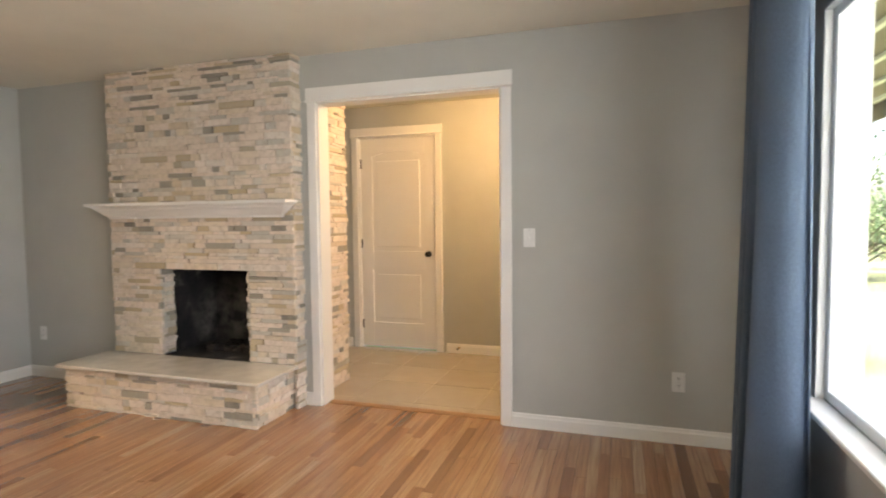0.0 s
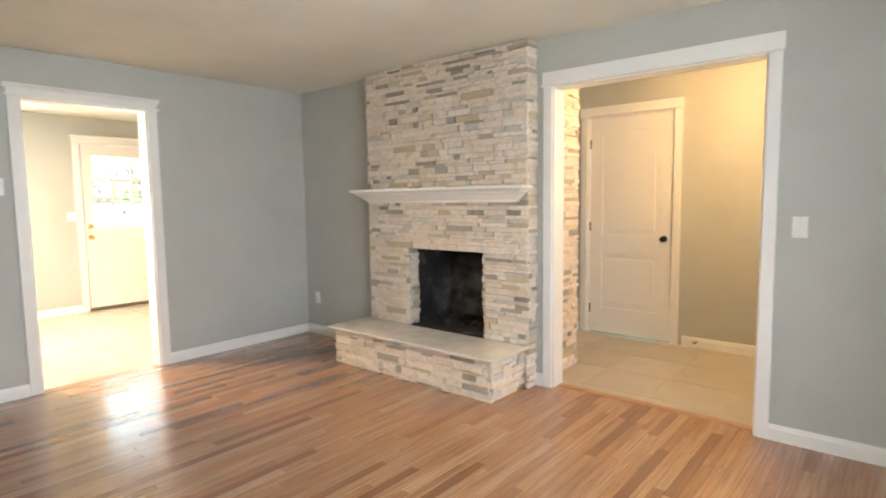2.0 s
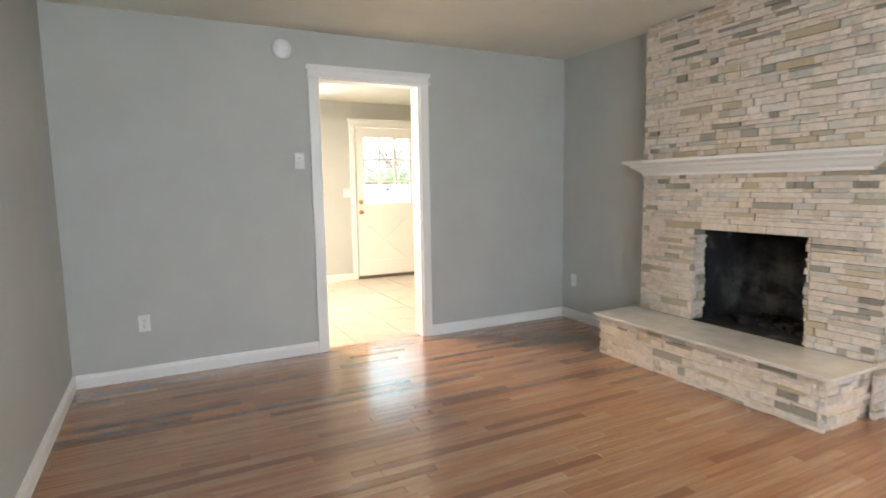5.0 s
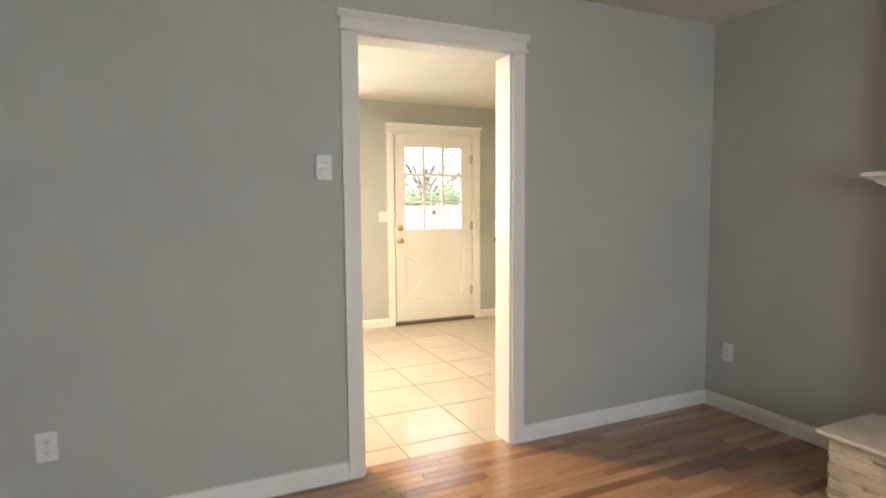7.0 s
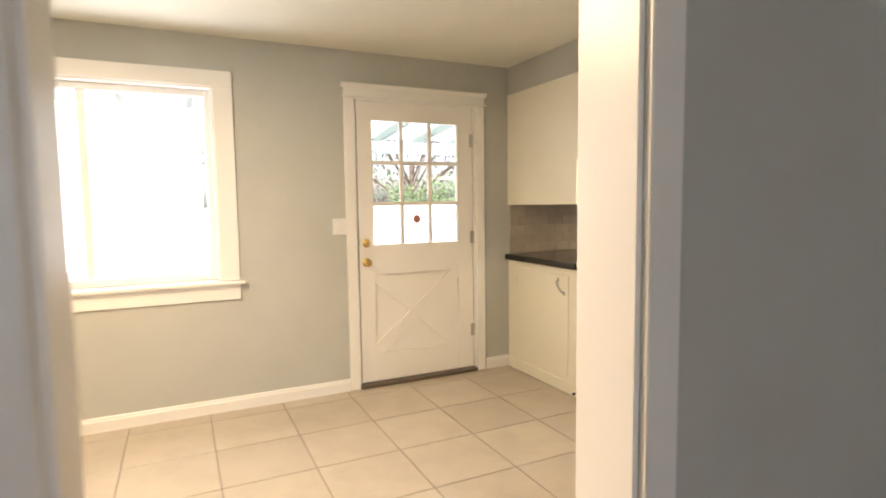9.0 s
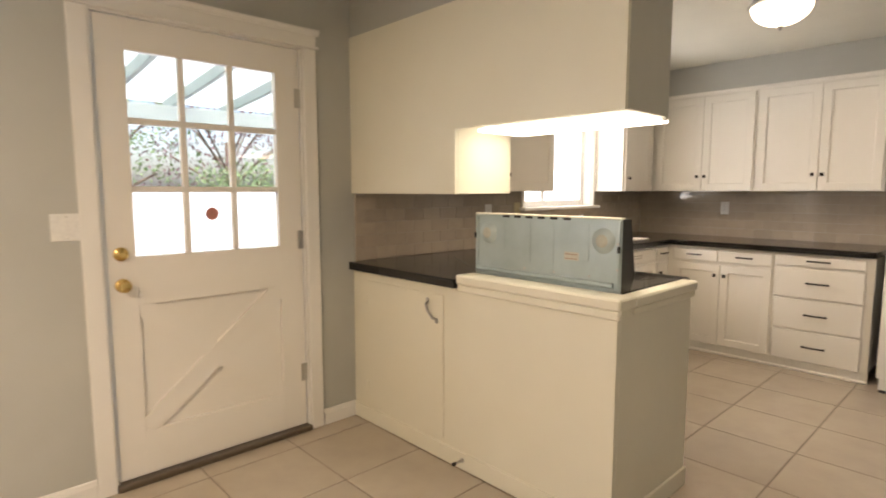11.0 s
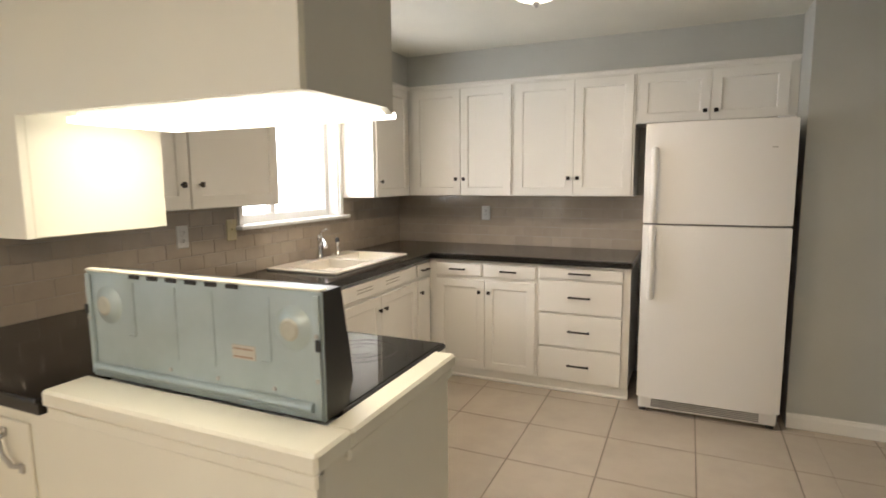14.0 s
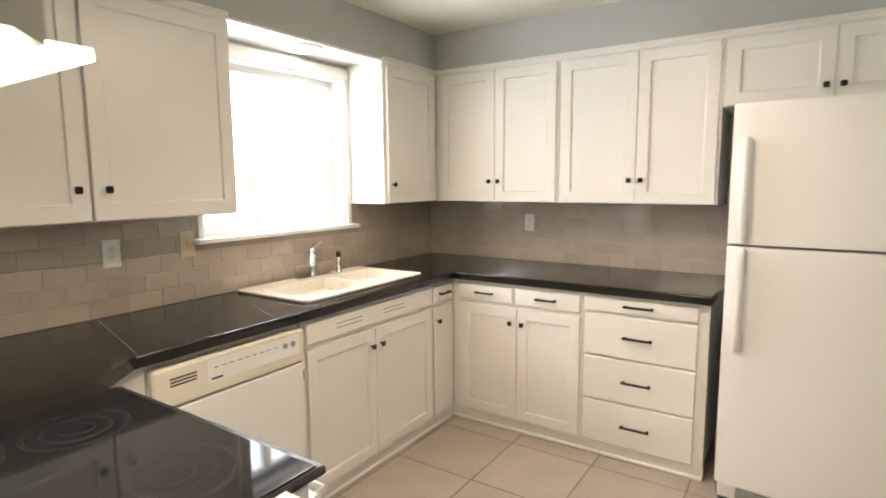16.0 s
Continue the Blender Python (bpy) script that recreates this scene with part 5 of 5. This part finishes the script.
# ---- outdoors ----
tagged(part("ground", box(-400, 400, -400, 400, -0.45, -0.25, b=0.01), LAWN), "dry green lawn reaching to the horizon", "ground", kind="structure")
tagged(part("patio_slab", box(-17.0, KX - 0.165, -3, 12, -0.2495, -0.06, b=0.01), PAVE), "pale concrete patio outside the back door", "patio", kind="structure")
pr = thing("patio_cover", -9.8, 3.8, -0.06, "white patio cover of rafters and boards over the patio", "patio cover")
for y in (0.8, 6.9):
    part("post", box(-11.2, -11.1, y, y + 0.1, -0.06, 2.05, b=0.005), WHITEWOOD, pr)
part("beam", box(-11.22, -11.08, 0.4, 7.4, 2.0505, 2.20, b=0.005), WHITEWOOD, pr)
for i in range(12):
    y = 0.5 + 0.6 * i
    bm = bmesh.new()
    a = [(KX - 0.17, 2.62), (KX - 0.17, 2.52), (-11.5, 2.2005), (-11.5, 2.30)]
    lo = [bm.verts.new((x, y, z)) for x, z in a]
    hi = [bm.verts.new((x, y + 0.05, z)) for x, z in a]
    bm.faces.new(lo), bm.faces.new(hi)
    for k in range(4):
        bm.faces.new([lo[k], lo[(k + 1) % 4], hi[(k + 1) % 4], hi[k]])
    part("rafter", bm, painted("grey_rafter_paint", (0.34, 0.38, 0.37), 0.6) if i == 0 else bpy.data.materials["grey_rafter_paint"], pr)
bm = bmesh.new()
a = [(KX - 0.17, 2.63), (KX - 0.17, 2.622), (-11.6, 2.302), (-11.6, 2.31)]
lo = [bm.verts.new((x, 0.4, z)) for x, z in a]
hi = [bm.verts.new((x, 7.4, z)) for x, z in a]
bm.faces.new(lo), bm.faces.new(hi)
for k in range(4):
    bm.faces.new([lo[k], lo[(k + 1) % 4], hi[(k + 1) % 4], hi[k]])
part("roof_sheet", bm, SHEET, pr, "translucent pale roof sheet")

ev = thing("porch_roof", 1.9, 3.0, 2.3, "dark timber porch roof with pale battens outside the picture window", "porch roof")
# the run south of y=2 is unseen, added to keep sun off the window
part("deck", box(RX + 0.165, 2.6, -3.0, 10.0, 2.42, 2.46, b=0.004), TIMBER, ev)
for i in range(5):
    x = 1.25 + i * 0.3
    part("batten", box(x, x + 0.04, -3.0, 10.0, 2.385, 2.4195, b=0.004), WHITEWOOD, ev)
part("fascia", box(2.601, 2.64, -3.0, 10.0, 2.26, 2.46, b=0.004), TIMBER, ev)


# fence added so the back door's lower panes look out on bright white
fence = thing("board_fence", -15.5, 5, -0.06, "low white board fence added to brighten the lower door panes", "fence")
for y in range(-3, 14, 2):
    part("post", box(-15.62, -15.53, y - 0.05, y + 0.05, -0.06, 1.36, b=0.005), WHITEWOOD, fence)
for i in range(64):
    y = -3.2 + i * 0.25
    part("board", box(-15.529, -15.505, y, y + 0.242, 0.0, 1.33, b=0.003), WHITEWOOD, fence)


def tree(name, x, y, h, r, mat, label, seed, leaves=5000):
    rg_ = random.Random(seed)
    t = thing(name, x, y, -0.25, label, "tree" if h > 2.5 else "bush")
    bm = bmesh.new()
    tube(bm, [(x, y, -0.27), (x + 0.05, y, h * 0.25), (x, y + 0.06, h * 0.7)], 0.05 + h * 0.012, 8)
    tips = []
    for i in range(14):
        a, e = rg_.uniform(0, 6.28), rg_.uniform(0.06, 0.85)
        p = (x + r * 0.7 * math.cos(a), y + r * 0.7 * math.sin(a), h * e + 0.25 * r)
        tube(bm, [(x, y, h * e * 0.6), ((x + p[0]) / 2, (y + p[1]) / 2, (h * e * 0.6 + p[2]) / 2 + 0.1), p], 0.02 + h * 0.003, 6)
        tips.append(p)
    part("trunk", bm, BARK, t)
    verts, faces = [], []
    for i in range(leaves):
        c = rg_.choice(tips)
        p = Vector((rg_.gauss(c[0], r * 0.28), rg_.gauss(c[1], r * 0.28), max(-0.2, rg_.gauss(c[2], h * 0.12))))
        s = rg_.uniform(0.03, 0.075) * (0.6 + h * 0.12)
        q = Euler([rg_.uniform(0, 6.28) for _ in range(3)]).to_matrix()
        k = len(verts)
        verts += [p + q @ Vector(v) * s for v in ((-1, 0, 0), (0, -0.5, 0.15), (1, 0, 0), (0, 0.5, 0.15))]
        faces.append((k, k + 1, k + 2, k + 3))
    me = bpy.data.meshes.new("crown")
    me.from_pydata([tuple(v - ORIGIN[t]) for v in verts], [], faces)
    me.materials.append(mat)
    ob = new("crown", me)
    ob.parent = t


for i, (x, y, h, r, mt, lab) in enumerate(((5.5, 15.5, 1.5, 1.3, LEAF, "rounded green bush at the edge of the lawn"), (8.0, 17.0, 1.7, 1.5, LEAF, "rounded green bush at the edge of the lawn"), (11, 24, 6.5, 3.0, LEAF, "leafy green garden tree"), (6.5, 26, 7.0, 3.0, LEAF, "leafy green garden tree"), (3.5, 17, 1.6, 1.3, LEAF, "rounded green bush at the edge of the lawn"),
                                              (-21, 5.2, 4.2, 2.2, LEAF, "leafy green tree beyond the patio"), (-22, 9.0, 4.0, 2.2, PLUM, "purple-leaved plum tree beyond the patio"), (-19, 8.2, 2.0, 1.1, LEAF, "green hedge bush by the fence"), (-20, 11.5, 2.3, 1.2, LEAF, "green hedge bush by the fence"), (-22, 0.0, 4.5, 2.6, LEAF, "leafy green tree beyond the patio"))):
    tree("tree" if h > 2.5 else "bush", x, y, h, r, mt, lab, 20 + i, 2600 if x < 0 else 5000)

# ---- floor and wall pieces ----
UNIT = {}


def piece(name, x0, x1, y0, y1, z0, z1, owner, mat, b=0.03):
    key = (name, mat.name)
    if key not in UNIT:
        bm = bmesh.new()
        L = (x1 - x0, y1 - y0, z1 - z0)
        cbox(bm, 0, L[0], 0, L[1], 0, L[2], b=b)
        for v in bm.verts:
            v.co = Vector((v.co.x / L[0], v.co.y / L[1], v.co.z / L[2]))
        bmesh.ops.recalc_face_normals(bm, faces=bm.faces)
        me = bpy.data.meshes.new(name)
        bm.to_mesh(me)
        bm.free()
        me.materials.append(mat)
        UNIT[key] = me
    ob = new(name, UNIT[key])
    ob.parent = owner
    ob.location = (x0, y0, z0)
    ob.scale = (x1 - x0, y1 - y0, z1 - z0)
    return ob


PITCH = 0.4615
for owner, X0, X1, Y0_, Y1_ in ((KFLOOR, KX, WX - 0.076, SY, KY), (KFLOOR, WX - 0.0755, -3.75, FY + 0.0715, 6.87), (HFLOOR, -3.46, 0.46, FY + 0.0715, HY)):
    i0 = math.floor((X0 + 5.862) / PITCH)
    j0 = math.floor((Y0_ - 5.388) / PITCH)
    for i in range(i0, i0 + 12):
        for j in range(j0, j0 + 20):
            a, b = -5.862 + i * PITCH, 5.388 + j * PITCH
            p = [max(a + 0.003, X0), min(a + PITCH - 0.003, X1), max(b + 0.003, Y0_), min(b + PITCH - 0.003, Y1_)]
            if p[1] - p[0] > 0.01 and p[3] - p[2] > 0.01:
                piece("tile", *p, -0.012, random.uniform(-0.0006, 0.0), owner, TILE, 0.0015)

rng = random.Random(11)
field = bmesh.new()
x, count = WX, 0
while x < RX - 0.002:
    x1 = min(x + 0.0572, RX)
    y = SY - rng.uniform(0, 0.8)
    while y < FY + 0.07:
        y1 = y + rng.choice((0.45, 0.65, 0.85, 1.1, 1.35))
        a, b = max(y, SY), min(y1, FY + 0.07)
        if b - a > 0.01:
            if -4.1 < x < -0.35 and count < 300:
                piece("plank", x + 0.0004, x1 - 0.0004, a + 0.0004, b - 0.0004, -0.012, rng.uniform(-0.0003, 0), FLOOR, OAK1, 0.0008)
                count += 1
            else:
                cbox(field, x + 0.0004, x1 - 0.0004, a + 0.0004, b - 0.0004, -0.012, rng.uniform(-0.0003, 0), b=0.0008)
        y = y1
    x = x1
for a, b in ((1.443, 2.253),):
    cbox(field, WX - 0.075, WX - 0.0005, a, b, -0.012, 0.0, b=0.001)
tagged(part("plank_field", field, OAKN, FLOOR, "oak strips"), kind="stuff")

# backsplash of running-bond tiles on a grout bed
TW, TH = 0.1525, 0.0765
for nm, side, at, u0, u1, lab in (("backsplash_west", "x+", KX, 4.03, KY - 0.0095, "glossy greige subway tile backsplash on the window wall"), ("backsplash_north", "y-", KY, KX + 0.0095, -5.76, "glossy greige subway tile backsplash beside the refrigerator")):
    bm = bmesh.new()
    f = (side, at)
    if side == "x+":
        for a in ((u0, 5.585, ZT, UB), (5.585, 6.635, ZT, 1.203), (6.635, u1, ZT, UB)):
            fbox(bm, f, *a, 0, 0.006, 0.0002)
    else:
        fbox(bm, f, u0, u1, ZT, UB, 0, 0.006, 0.0002)
    own = setting(nm, bm, SPLASHGROUT, lab, "backsplash")
    for r in range(6):
        z0, z1 = ZT + 0.001 + r * TH, min(ZT + (r + 1) * TH - 0.0015, UB)
        u = u0 - (TW / 2 if r % 2 else 0)
        while u < u1:
            a, b = max(u, u0), min(u + TW - 0.0022, u1)
            segs = [(a, b, z1)]
            if side == "x+" and z1 > 1.203 and b > 5.585 and a < 6.635:
                segs = [(a, min(b, 5.585), z1), (max(a, 6.635), b, z1)]
                if z0 < 1.18:
                    segs.append((max(a, 5.585), min(b, 6.635), 1.2025))
            for p, q, zz in segs:
                if q - p > 0.006:
                    piece("tile", *facing(f, p, q, z0, zz, 0.003, 0.0085), own, SPLASH, 0.0018).rotation_euler = [radians(random.gauss(0, 0.22)) for _ in range(3)]
            u += TW
